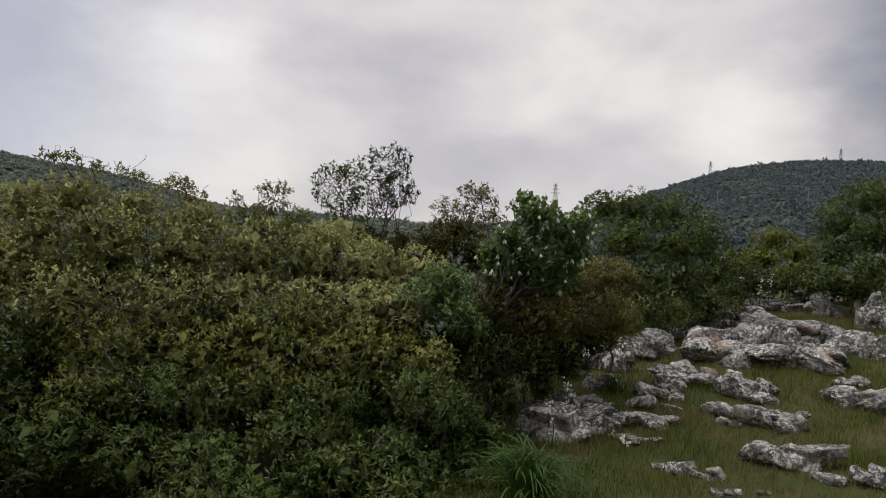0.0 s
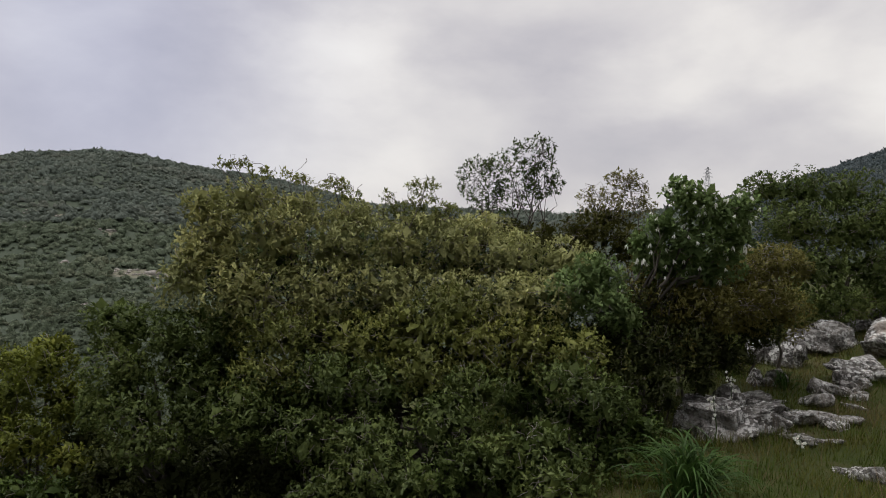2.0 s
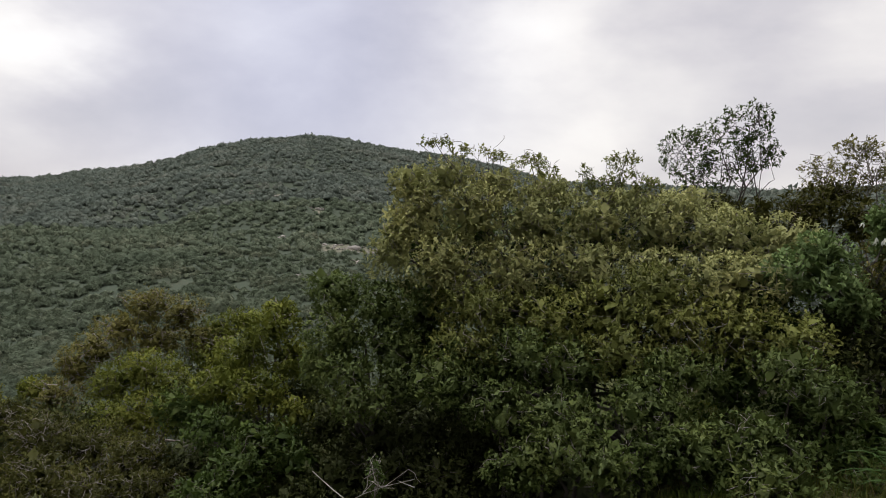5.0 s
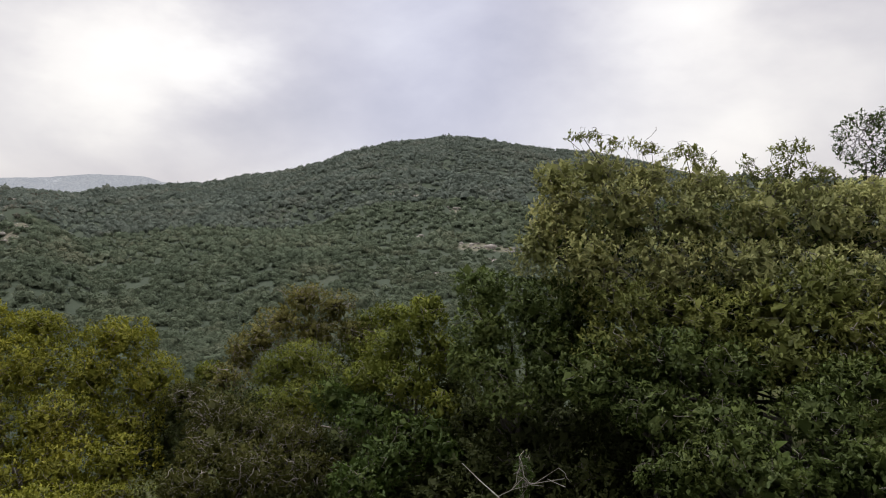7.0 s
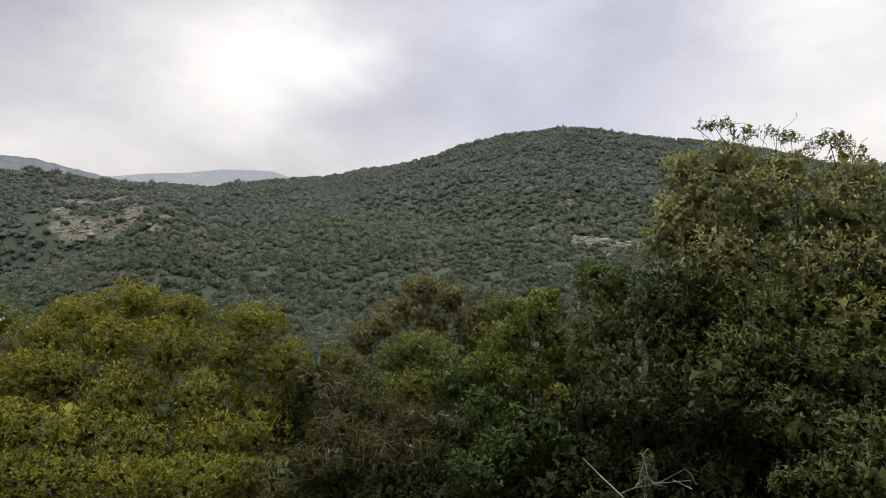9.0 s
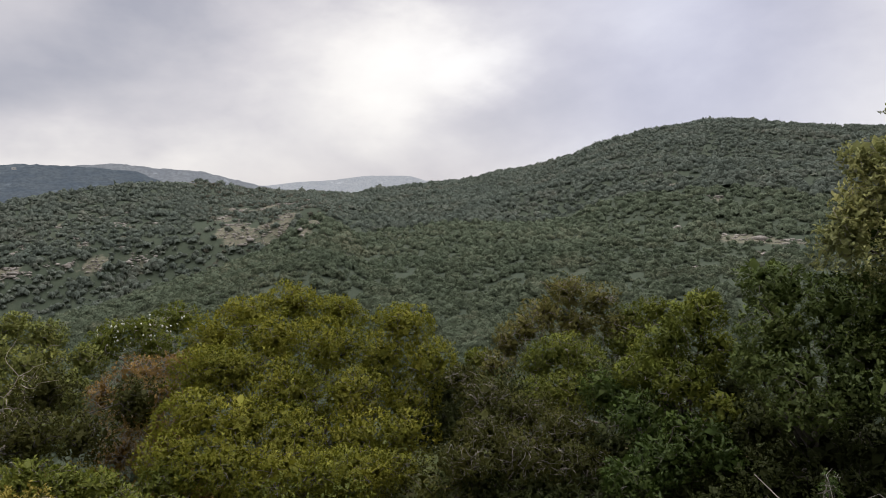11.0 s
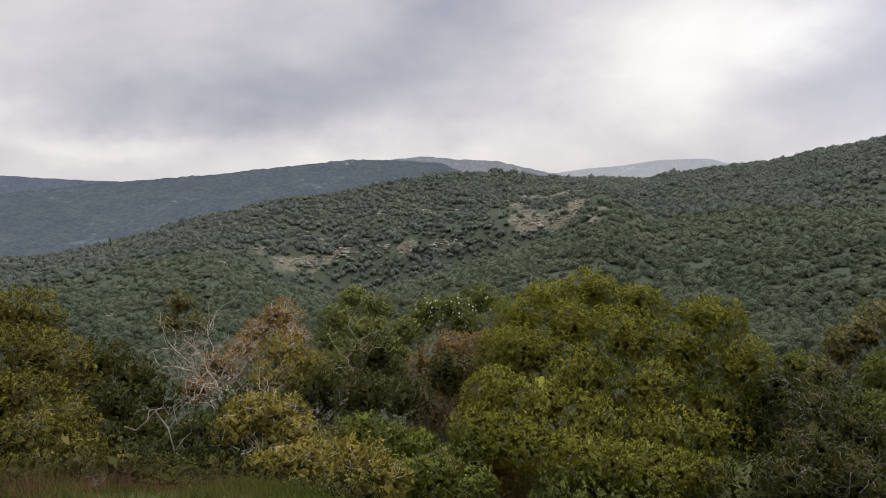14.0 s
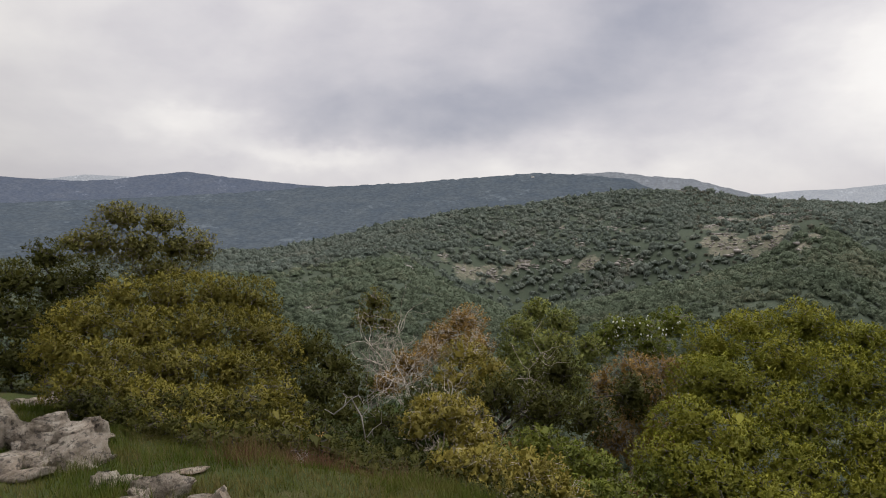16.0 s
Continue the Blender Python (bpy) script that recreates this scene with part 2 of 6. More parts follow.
def ground_mat():
    """Thin turf and stony soil near by, dry scrub and pale limestone scars on the hills."""
    k = Mat("turf_and_stony_soil")
    sep = k.node("ShaderNodeSeparateXYZ")
    k.t.links.new(k.pos, sep.inputs[0])
    r2 = k.math("SQRT", k.math("ADD", k.math("MULTIPLY", sep.outputs[0], sep.outputs[0]), k.math("MULTIPLY", sep.outputs[1], sep.outputs[1])))
    turf = k.ramp(k.noise(2.2, 6.0, 0.65), (0.32, (0.036, 0.056, 0.012)), (0.72, (0.110, 0.086, 0.045)), (0.55, (0.056, 0.066, 0.018)))
    turf = k.mix(k.math("MULTIPLY", k.noise(70.0, 4.0, 0.7), 0.55), turf, (0.035, 0.035, 0.018))
    # hill scrub kept darker than the crowns, painting shade into the gaps
    scrub = k.ramp(k.noise(0.03, 6.0, 0.65), (0.30, (0.055, 0.070, 0.048)), (0.82, (0.110, 0.104, 0.072)), (0.60, (0.068, 0.082, 0.054)))
    stone = k.ramp(k.noise(0.11, 5.0, 0.65), (0.70, 0.0), (0.74, 1.0))
    scrub = k.mix(k.ramp(k.noise(0.8, 6.0, 0.75), (0.40, 0.0), (0.56, 0.8)), scrub, (0.048, 0.062, 0.043))
    scrub = k.mix(k.math("MULTIPLY", stone, 0.7), scrub, (0.40, 0.37, 0.32))
    bare = k.node("ShaderNodeAttribute")
    bare.attribute_name = "bare"
    soil = k.ramp(k.noise(0.35, 5.0, 0.7), (0.35, (0.100, 0.105, 0.070)), (0.72, (0.255, 0.232, 0.185)), (0.56, (0.160, 0.152, 0.112)))
    scrub = k.mix(k.ramp(k.math("ADD", bare.outputs["Fac"], k.math("MULTIPLY", k.math("SUBTRACT", k.noise(0.2, 5.0, 0.7), 0.5), 1.4)), (0.35, 0.0), (0.6, 1.0)), scrub, soil)
    far = k.ramp(k.math("DIVIDE", r2, 100.0), (0.3, 0.0), (0.9, 1.0))
    fine = k.noise(24.0, 7.0, 0.7)
    return k.surface(k.mix(far, turf, scrub), 0.95, k.bump(fine, 0.7, 0.03), 0.1)


M_GROUND = ground_mat()


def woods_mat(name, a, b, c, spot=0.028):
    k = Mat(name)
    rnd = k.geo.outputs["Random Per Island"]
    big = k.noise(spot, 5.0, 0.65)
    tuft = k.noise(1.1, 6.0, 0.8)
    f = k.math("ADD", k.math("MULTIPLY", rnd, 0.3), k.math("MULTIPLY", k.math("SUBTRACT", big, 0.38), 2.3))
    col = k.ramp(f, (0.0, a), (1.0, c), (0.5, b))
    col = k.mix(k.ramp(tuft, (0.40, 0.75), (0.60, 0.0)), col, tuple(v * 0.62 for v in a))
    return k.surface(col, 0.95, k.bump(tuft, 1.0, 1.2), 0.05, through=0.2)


# aerial haze is greyed and blued into the wood colours, most in the distant
M_WOODS = woods_mat("woodland_evergreen_hazed", (0.142, 0.172, 0.143), (0.184, 0.212, 0.172), (0.250, 0.252, 0.198))
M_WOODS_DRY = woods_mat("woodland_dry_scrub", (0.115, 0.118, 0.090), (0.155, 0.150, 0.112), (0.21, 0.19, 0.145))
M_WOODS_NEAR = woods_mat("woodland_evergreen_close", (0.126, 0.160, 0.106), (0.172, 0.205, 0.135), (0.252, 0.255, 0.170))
M_WOODS_HAZE_BLUE = woods_mat("woodland_evergreen_haze_blue", (0.085, 0.108, 0.112), (0.118, 0.142, 0.142), (0.170, 0.188, 0.172))


def haze_glow_mat(name, col, col2, glow):
    """Backdrop of far ridges: air haze is mixed into the colours, which glow."""
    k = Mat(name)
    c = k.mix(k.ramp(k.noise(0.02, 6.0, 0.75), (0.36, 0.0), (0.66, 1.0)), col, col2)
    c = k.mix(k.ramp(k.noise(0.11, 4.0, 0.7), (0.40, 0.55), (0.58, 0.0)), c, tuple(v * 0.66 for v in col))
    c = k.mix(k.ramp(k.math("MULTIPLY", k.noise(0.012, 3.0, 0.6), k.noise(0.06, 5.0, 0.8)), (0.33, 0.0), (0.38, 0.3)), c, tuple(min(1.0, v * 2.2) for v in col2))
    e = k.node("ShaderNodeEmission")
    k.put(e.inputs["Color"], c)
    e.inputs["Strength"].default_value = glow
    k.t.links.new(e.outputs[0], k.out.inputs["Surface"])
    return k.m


M_RIDGE_NEAR = haze_glow_mat("far_ridge_haze_blue_green", (0.096, 0.117, 0.146), (0.130, 0.148, 0.166), 1.0)
M_RIDGE_BACK = haze_glow_mat("far_ridge_haze_grey_blue", (0.215, 0.23, 0.26), (0.25, 0.262, 0.285), 1.0)
M_RIDGE_MID = haze_glow_mat("far_ridge_haze_blue", (0.115, 0.135, 0.185), (0.15, 0.165, 0.205), 1.0)
M_RIDGE_FAR = haze_glow_mat("far_ridge_haze", (0.36, 0.38, 0.42), (0.42, 0.43, 0.46), 1.0)


def plain_mat(name, col, rough=0.6, metal=0.0):
    k = Mat(name)
    return k.surface(k.mix(k.noise(3.0, 3.0), col, tuple(v * 0.75 for v in col)), rough, metal=metal)


M_STEEL = plain_mat("galvanised_steel", (0.30, 0.31, 0.32), 0.55, 0.4)
M_WHITE = plain_mat("whitewash", (0.8, 0.78, 0.74), 0.8)
M_GRASS = leaf_mat("grass_blades", (0.046, 0.080, 0.011), (0.084, 0.105, 0.017), (0.185, 0.146, 0.056), 0.9, gloss=0.004)
M_STRAW = leaf_mat("dry_grass", (0.104, 0.072, 0.040), (0.160, 0.116, 0.064), (0.240, 0.192, 0.112), 0.4, gloss=0.004)
M_RUST = leaf_mat("reddish_dry_stalks", (0.068, 0.034, 0.019), (0.120, 0.064, 0.034), (0.195, 0.120, 0.068), 0.4, gloss=0.004)
M_SQUILL = leaf_mat("long_green_blades", (0.020, 0.048, 0.010), (0.038, 0.078, 0.016), (0.075, 0.125, 0.03), 0.3)

# ---- mesh helpers ----
RNG = np.random.default_rng(7)


def raw_mesh(name, verts, faces_flat, size, material, smooth=False):
    """A mesh from arrays whose faces all have the same number of corners."""
    verts = np.ascontiguousarray(verts, dtype=np.float32)
    faces_flat = np.ascontiguousarray(faces_flat, dtype=np.int32).ravel()
    n = len(faces_flat) // size
    me = bpy.data.meshes.new(name)
    me.vertices.add(len(verts))
    me.vertices.foreach_set("co", verts.ravel())
    me.loops.add(len(faces_flat))
    me.loops.foreach_set("vertex_index", faces_flat)
    me.polygons.add(n)
    me.polygons.foreach_set("loop_start", np.arange(0, n * size, size, dtype=np.int32))
    if smooth:
        me.polygons.foreach_set("use_smooth", np.ones(n, dtype=bool))
    me.materials.append(material)
    me.update(calc_edges=True)
    return me


def child(name, me, parent, label=""):
    ob = new(name, me)
    ob.parent = parent
    if label:
        ob["label"] = label
    return ob


def unit(v):
    return v / np.maximum(np.linalg.norm(v, axis=-1, keepdims=True), 1e-9)


def tubes(paths, radii, sides=5):
    """Tapered tubes: paths (n, k, 3), radii (n, k)."""
    paths, radii = np.asarray(paths, float), np.asarray(radii, float)
    n, k = paths.shape[:2]
    tang = unit(np.gradient(paths, axis=1))
    ref = np.where(np.abs(tang[..., 2:3]) > 0.9, np.array([1.0, 0, 0]), np.array([0, 0, 1.0]))
    u = unit(np.cross(tang, ref))
    w = np.cross(tang, u)
    a = np.arange(sides) * 2 * np.pi / sides
    ring = u[:, :, None, :] * np.cos(a)[None, None, :, None] + w[:, :, None, :] * np.sin(a)[None, None, :, None]
    verts = (paths[:, :, None, :] + ring * radii[:, :, None, None]).reshape(-1, 3)
    i, s = np.meshgrid(np.arange(k - 1), np.arange(sides), indexing="ij")
    q = np.stack([i * sides + s, i * sides + (s + 1) % sides, (i + 1) * sides + (s + 1) % sides, (i + 1) * sides + s], -1).reshape(-1, 4)
    faces = (q[None] + (np.arange(n) * k * sides)[:, None, None]).reshape(-1, 4)
    return verts, faces


def lattice_noise(p, seed=0):
    """Smooth value noise in about -1..1 for an array of points."""
    p = np.asarray(p, float)
    i = np.floor(p).astype(np.int64)
    f = p - i
    f = f * f * (3 - 2 * f)
    out = np.zeros(p.shape[:-1])
    for dx in (0, 1):
        for dy in (0, 1):
            for dz in (0, 1):
                h = (i[..., 0] + dx) * 374761393 + (i[..., 1] + dy) * 668265263 + (i[..., 2] + dz) * 2147483647 + seed * 974711
                h = (h ^ (h >> 13)) * 1274126177
                h = ((h ^ (h >> 16)) & 0xFFFF) / 32767.5 - 1
                w = (f[..., 0] if dx else 1 - f[..., 0]) * (f[..., 1] if dy else 1 - f[..., 1]) * (f[..., 2] if dz else 1 - f[..., 2])
                out += h * w
    return out


def fractal(p, octaves=4, seed=0):
    p, out, amp = np.asarray(p, float), 0.0, 1.0
    for o in range(octaves):
        out = out + amp * lattice_noise(p * 2 ** o + 17.3 * o, seed + o)
        amp *= 0.5
    return out


# ---- the lie of the land ----
# skyline of the nearer hills: azimuth (left of the first view), height in degrees
HILL_AZ = [-180, -100, -60, -40, -32, -27, -22.5, -18, -12, -4, 3.4, 12, 20.5, 24.5, 28.5, 33, 35.6, 39, 42, 46, 49.8, 52, 55.3, 58.7, 61.3,
           65, 69.3, 70.8, 73, 77, 80.6, 82.8, 85.3, 88.2, 92.7, 97.1, 102.7, 109, 113, 117, 121, 140, 180]
HILL_EL = [0, 2, 5, 7, 7.4, 7.6, 7.1, 5.7, 3.5, 2, 1.7, 1.95, 2.45, 3.6, 4.45, 4.97, 5.3, 5.87, 5.86, 5.43, 4.6, 3.7, 2.9, 2.45, 1.91,
           1.64, 1.28, 0.95, 1.1, 1.3, 1.8, 2.2, 2.4, 2.19, 1.7, 0.91, 0.39, -0.8, -1.9, -2.7, -3.1, -3.6, 0]
HILL_R_AZ, HILL_R = [-180, -20, 0, 20, 35, 50, 68, 76, 88, 105, 122, 140, 180], [1200, 1200, 1000, 850, 760, 760, 900, 900, 740, 660, 600, 640, 1200]
# crest of the spur in front of the knoll
SPUR_R, SPUR_AZ, SPUR_EL = 400, [60, 73, 76, 79, 84, 89.5, 95, 102, 120], [1.2, 0.2, -1.9, -3.5, -5.3, -6.9, -8.3, -9.5, -11]
# ground near by: heights at these distances, for these azimuths
NEAR_R = [0, 2.5, 5, 7, 10, 14, 30, 70, 200]
NEAR_AZ = [-180, -60, -30, -12, 8, 30, 60, 85, 102, 115, 127, 150, 180]
NEAR_Z = [
    [0, 0, 0, 0, 0, 0, 0, -2, -20], [0, 0, .05, .2, .5, .9, 1.6, 0, -16], [0, 0, .02, .12, .40, .75, 1.2, -2, -24],
    [0, 0, 0, .08, .33, .6, 0, -8, -34], [0, 0, -.2, -.25, -.4, -.9, -4, -17, -40], [0, -.22, -.8, -1.25, -1.8, -2.8, -8, -22, -42],
    [0, -.5, -1.35, -2.0, -2.8, -4.2, -10, -25, -40], [0, -.5, -1.25, -1.9, -2.8, -4.2, -10, -25, -40], [0, -.15, -.55, -1.35, -2.3, -3.6, -10, -25, -42],
    [0, 0, -.28, -.85, -1.5, -2.5, -8, -22, -44], [0, 0, -.14, -.4, -.95, -1.7, -6, -20, -44], [0, 0, -.08, -.2, -.5, -1, -4, -14, -36], [0, 0, 0, 0, 0, 0, 0, -2, -20],
]


def smooth_table(az, xs, ys):
    """Table lookup with rounded corners."""
    return sum(np.interp(az + d, xs, ys) for d in (-0.6, 0, 0.6)) / 3


def land(az, r):
    """Height of the ground at azimuth az (degrees, left of ahead) and distance r."""
    az, r = np.broadcast_arrays(np.asarray(az, float), np.asarray(r, float))
    cols = np.stack([sum(np.interp(az + d, NEAR_AZ, [row[k] for row in NEAR_Z]) for d in (-6, 0, 6)) / 3 for k in range(len(NEAR_R))], -1)
    x = np.interp(r, NEAR_R, np.arange(len(NEAR_R)))
    i = np.clip(np.floor(x).astype(int), 0, len(NEAR_R) - 2)
    u = x - i
    a = np.take_along_axis(cols, i[..., None], -1)[..., 0]
    b = np.take_along_axis(cols, i[..., None] + 1, -1)[..., 0]
    near = a + (b - a) * u
    hr = smooth_table(az, HILL_R_AZ, HILL_R)
    hz = 1.6 + hr * np.tan(np.radians(smooth_table(az, HILL_AZ, HILL_EL) - 0.22))
    s = np.clip((r - 200) / (hr - 200), 0, 1)
    rise = cols[..., -1] + (hz - cols[..., -1]) * (0.75 * s ** 1.25 + 0.25 * s * s * (3 - 2 * s))
    # a spur of the wooded hill runs down in front of the knoll
    spur = 1.6 + SPUR_R * np.tan(np.radians(smooth_table(az, SPUR_AZ, SPUR_EL)))
    u = np.clip((r - 200) / (SPUR_R - 200), 0, 1)
    front = cols[..., -1] + (spur - cols[..., -1]) * u ** 1.15
    w = np.clip((r - SPUR_R) / (hr - SPUR_R), 0, 1)
    behind = spur + (hz - spur) * w ** 1.1 - 20 * np.sin(np.pi * np.clip((r - SPUR_R) / 130, 0, 1)) ** 2
    rise = rise + (np.where(r < SPUR_R, front, behind) - rise) * np.interp(az, [70, 75, 98, 108], [0, 1, 1, 0])
    back = hz - np.clip((r - hr) / 500, 0, 1) ** 1.3 * (hz + 70)
    z = np.where(r < 200, near, np.where(r < hr, rise, back))
    x, y = -r * np.sin(np.radians(az)), r * np.cos(np.radians(az))
    z = z + 0.07 * np.clip((r - 1.5) / 4, 0, 1) * fractal(np.stack([x * 1.1, y * 1.1, 0 * x], -1), 3, 3)
    roll = np.clip((r - 60) / 200, 0, 1) * np.clip((hr * 0.97 - r) / 150, 0, 1)
    return z + roll * 5.0 * fractal(np.stack([x / 90, y / 90, 0 * x], -1), 3, 5)


def ground_z(x, y):
    return float(land(math.degrees(math.atan2(-x, y)), math.hypot(x, y)))


def bare_soil(x, y):
    """Where the scrub gives way to stony soil."""
    out = np.zeros(len(x))
    for cx, cy, rad in OPEN:
        out = np.maximum(out, np.clip(1.45 - np.hypot(x - cx, y - cy) / rad, 0, 1))
    return out


def build_ground():
    radii = np.concatenate([np.linspace(0.15, 16, 66), np.geomspace(16.8, 200, 45), np.geomspace(206, 1300, 70), np.geomspace(1350, 4700, 16)])
    az = np.concatenate([np.arange(-180, 30, 0.75), np.arange(30, 114, 0.6), np.arange(114, 180, 0.75)])
    A, R = np.meshgrid(az, radii, indexing="ij")
    Z = land(A, R)
    verts = np.stack([-R * np.sin(np.radians(A)), R * np.cos(np.radians(A)), Z], -1).reshape(-1, 3)
    n, k = len(az), len(radii)
    i, j = np.meshgrid(np.arange(n), np.arange(k - 1), indexing="ij")
    i2 = (i + 1) % n
    faces = np.stack([i * k + j, i2 * k + j, i2 * k + j + 1, i * k + j + 1], -1).reshape(-1, 4)[:, ::-1]
    ob = new("ground", raw_mesh("ground", verts, faces, 4, M_GROUND, True))
    ob.data.attributes.new("bare", "FLOAT", "POINT").data.foreach_set("value", bare_soil(verts[:, 0], verts[:, 1]))
    return tagged(ob, "grassy stony hilltop sloping into a scrub-covered valley", "ground", kind="structure")


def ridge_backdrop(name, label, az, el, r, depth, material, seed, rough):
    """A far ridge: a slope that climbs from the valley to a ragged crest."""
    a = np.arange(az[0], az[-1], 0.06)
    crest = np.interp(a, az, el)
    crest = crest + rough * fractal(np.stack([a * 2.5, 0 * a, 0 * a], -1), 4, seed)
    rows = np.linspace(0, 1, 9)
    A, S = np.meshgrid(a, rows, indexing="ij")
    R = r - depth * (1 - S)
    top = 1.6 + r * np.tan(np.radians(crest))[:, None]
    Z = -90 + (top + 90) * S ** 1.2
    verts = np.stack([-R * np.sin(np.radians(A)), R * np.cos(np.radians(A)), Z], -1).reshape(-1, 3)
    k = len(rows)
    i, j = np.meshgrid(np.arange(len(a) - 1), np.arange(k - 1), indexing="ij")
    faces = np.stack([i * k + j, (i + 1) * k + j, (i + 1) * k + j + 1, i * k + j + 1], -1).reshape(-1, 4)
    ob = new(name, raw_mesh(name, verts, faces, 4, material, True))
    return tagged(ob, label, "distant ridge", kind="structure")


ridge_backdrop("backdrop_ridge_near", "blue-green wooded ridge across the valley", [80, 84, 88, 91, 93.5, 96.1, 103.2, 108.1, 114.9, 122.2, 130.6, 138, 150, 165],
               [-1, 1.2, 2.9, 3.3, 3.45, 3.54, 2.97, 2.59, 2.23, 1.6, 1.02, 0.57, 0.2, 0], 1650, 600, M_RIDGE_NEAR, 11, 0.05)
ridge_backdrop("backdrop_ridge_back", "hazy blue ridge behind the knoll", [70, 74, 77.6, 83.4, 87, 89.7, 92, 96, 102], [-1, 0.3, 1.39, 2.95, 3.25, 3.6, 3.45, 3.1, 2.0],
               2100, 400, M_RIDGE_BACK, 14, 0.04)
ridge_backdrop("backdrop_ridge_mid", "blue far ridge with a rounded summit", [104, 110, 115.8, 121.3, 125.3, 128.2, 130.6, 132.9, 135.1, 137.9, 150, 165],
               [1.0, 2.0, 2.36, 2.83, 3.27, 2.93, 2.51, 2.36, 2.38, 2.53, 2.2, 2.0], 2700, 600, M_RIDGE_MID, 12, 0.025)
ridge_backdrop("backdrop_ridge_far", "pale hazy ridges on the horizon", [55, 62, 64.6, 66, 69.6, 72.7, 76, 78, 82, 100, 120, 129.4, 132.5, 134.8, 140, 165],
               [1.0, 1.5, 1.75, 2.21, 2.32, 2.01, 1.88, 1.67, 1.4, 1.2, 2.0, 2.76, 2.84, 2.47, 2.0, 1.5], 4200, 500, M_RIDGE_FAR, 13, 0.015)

# ---- woods on the hills ----


def crown_templates(count, subdivisions, tufts, size, seed):
    """Lumpy crowns: a core open below, with leaf tufts standing off it."""
    rng, out = np.random.default_rng(seed), []
    for k in range(count):
        bm = bmesh.new()
        bmesh.ops.create_icosphere(bm, subdivisions=subdivisions, radius=1.0, matrix=pose(0, 0, 0, *rng.uniform(0, 360, 3)))
        bmesh.ops.delete(bm, geom=[f for f in bm.faces if f.calc_center_median().z < 0.15], context="FACES")
        bmesh.ops.delete(bm, geom=[x for x in bm.verts if not x.link_faces], context="VERTS")
        bm.verts.index_update()
        v = np.array([x.co[:] for x in bm.verts])
        f = np.array([[x.index for x in fc.verts] for fc in bm.faces])
        bm.free()
        v *= (0.92 + 0.34 * lattice_noise(v * 2.3 + 5 * k, seed + k) + rng.uniform(-0.14, 0.14, len(v)))[:, None]
        v[:, 2] = np.where(v[:, 2] < 0.05, v[:, 2] - 0.4, v[:, 2])
        v *= 0.86
        d = unit(rng.normal(0, 1, (tufts, 3)) + np.array([0, 0, 0.35]))
        d[:, 2] = np.abs(d[:, 2]) - 0.12
        c = d * (0.9 + 0.34 * lattice_noise(d * 2.3 + 5 * k, seed + k) + rng.uniform(-0.06, 0.14, tufts))[:, None]
        corner = c[:, None] + rng.normal(0, size, (tufts, 3, 3))
        f = np.concatenate([f, len(v) + np.arange(tufts * 3).reshape(-1, 3)])
        v = np.concatenate([v, corner.reshape(-1, 3)])
        v[:, 0] *= rng.uniform(0.85, 1.3)
        v[:, 2] *= rng.uniform(0.75, 1.05)
        out.append((v, f))
    return out


CROWNS, FAR_CROWNS = crown_templates(16, 2, 48, 0.17, 40), crown_templates(18, 2, 10, 0.24, 80)
TINY_CROWNS = crown_templates(14, 1, 7, 0.3, 60)


def range_at(az, el):
    """Distance at which a look at this azimuth and height meets the hillside."""
    r = np.linspace(120, 1250, 1500)
    hit = np.degrees(np.arctan2(land(az, r) - 1.6, r)) >= el
    return float(r[np.argmax(hit)]) if hit.any() else 600.0


# clearings: azimuth, height, radius in metres
thin_rng = random.Random(5)
CLEARINGS = [(38.8, -3.7, 8), (36.5, -3.9, 6), (40.5, -0.4, 4), (71, 0.75, 6), (115, -8.2, 5), (118.5, -4.2, 5), (109, -3.0, 4), (84, 1.9, 5), (104, -3.9, 4), (96, -2.6, 3), (106, -5.0, 3)]
for az, el, rad in [(101.1, -5.2, 7.5), (99.4, -5.1, 6.5), (98.2, -4.7, 7.5), (95.5, -4.4, 6.5), (92.2, -4.3, 8), (89.3, -4.2, 6.5)]:
    CLEARINGS += [(az + thin_rng.uniform(-1.3, 1.3), el + thin_rng.uniform(-0.22, 0.22), rad * thin_rng.uniform(0.45, 1.0)) for _ in range(3)]
CLEARINGS += [(thin_rng.uniform(74, 82), thin_rng.uniform(-2.9, 0.9), thin_rng.uniform(4, 7.5)) for _ in range(50)]
CLEARINGS += [(thin_rng.uniform(86, 112), thin_rng.uniform(-5, 1.2), thin_rng.uniform(1.6, 3.0)) for _ in range(70)]
CLEARINGS += [(thin_rng.uniform(24, 70), thin_rng.uniform(-7, 2), thin_rng.uniform(2.5, 5)) for _ in range(16)]
OPEN = []
for az, el, rad in CLEARINGS:
    r = range_at(az, el)
    OPEN.append((-r * math.sin(radians(az)), r * math.cos(radians(az)), rad * 1.2))
build_ground()


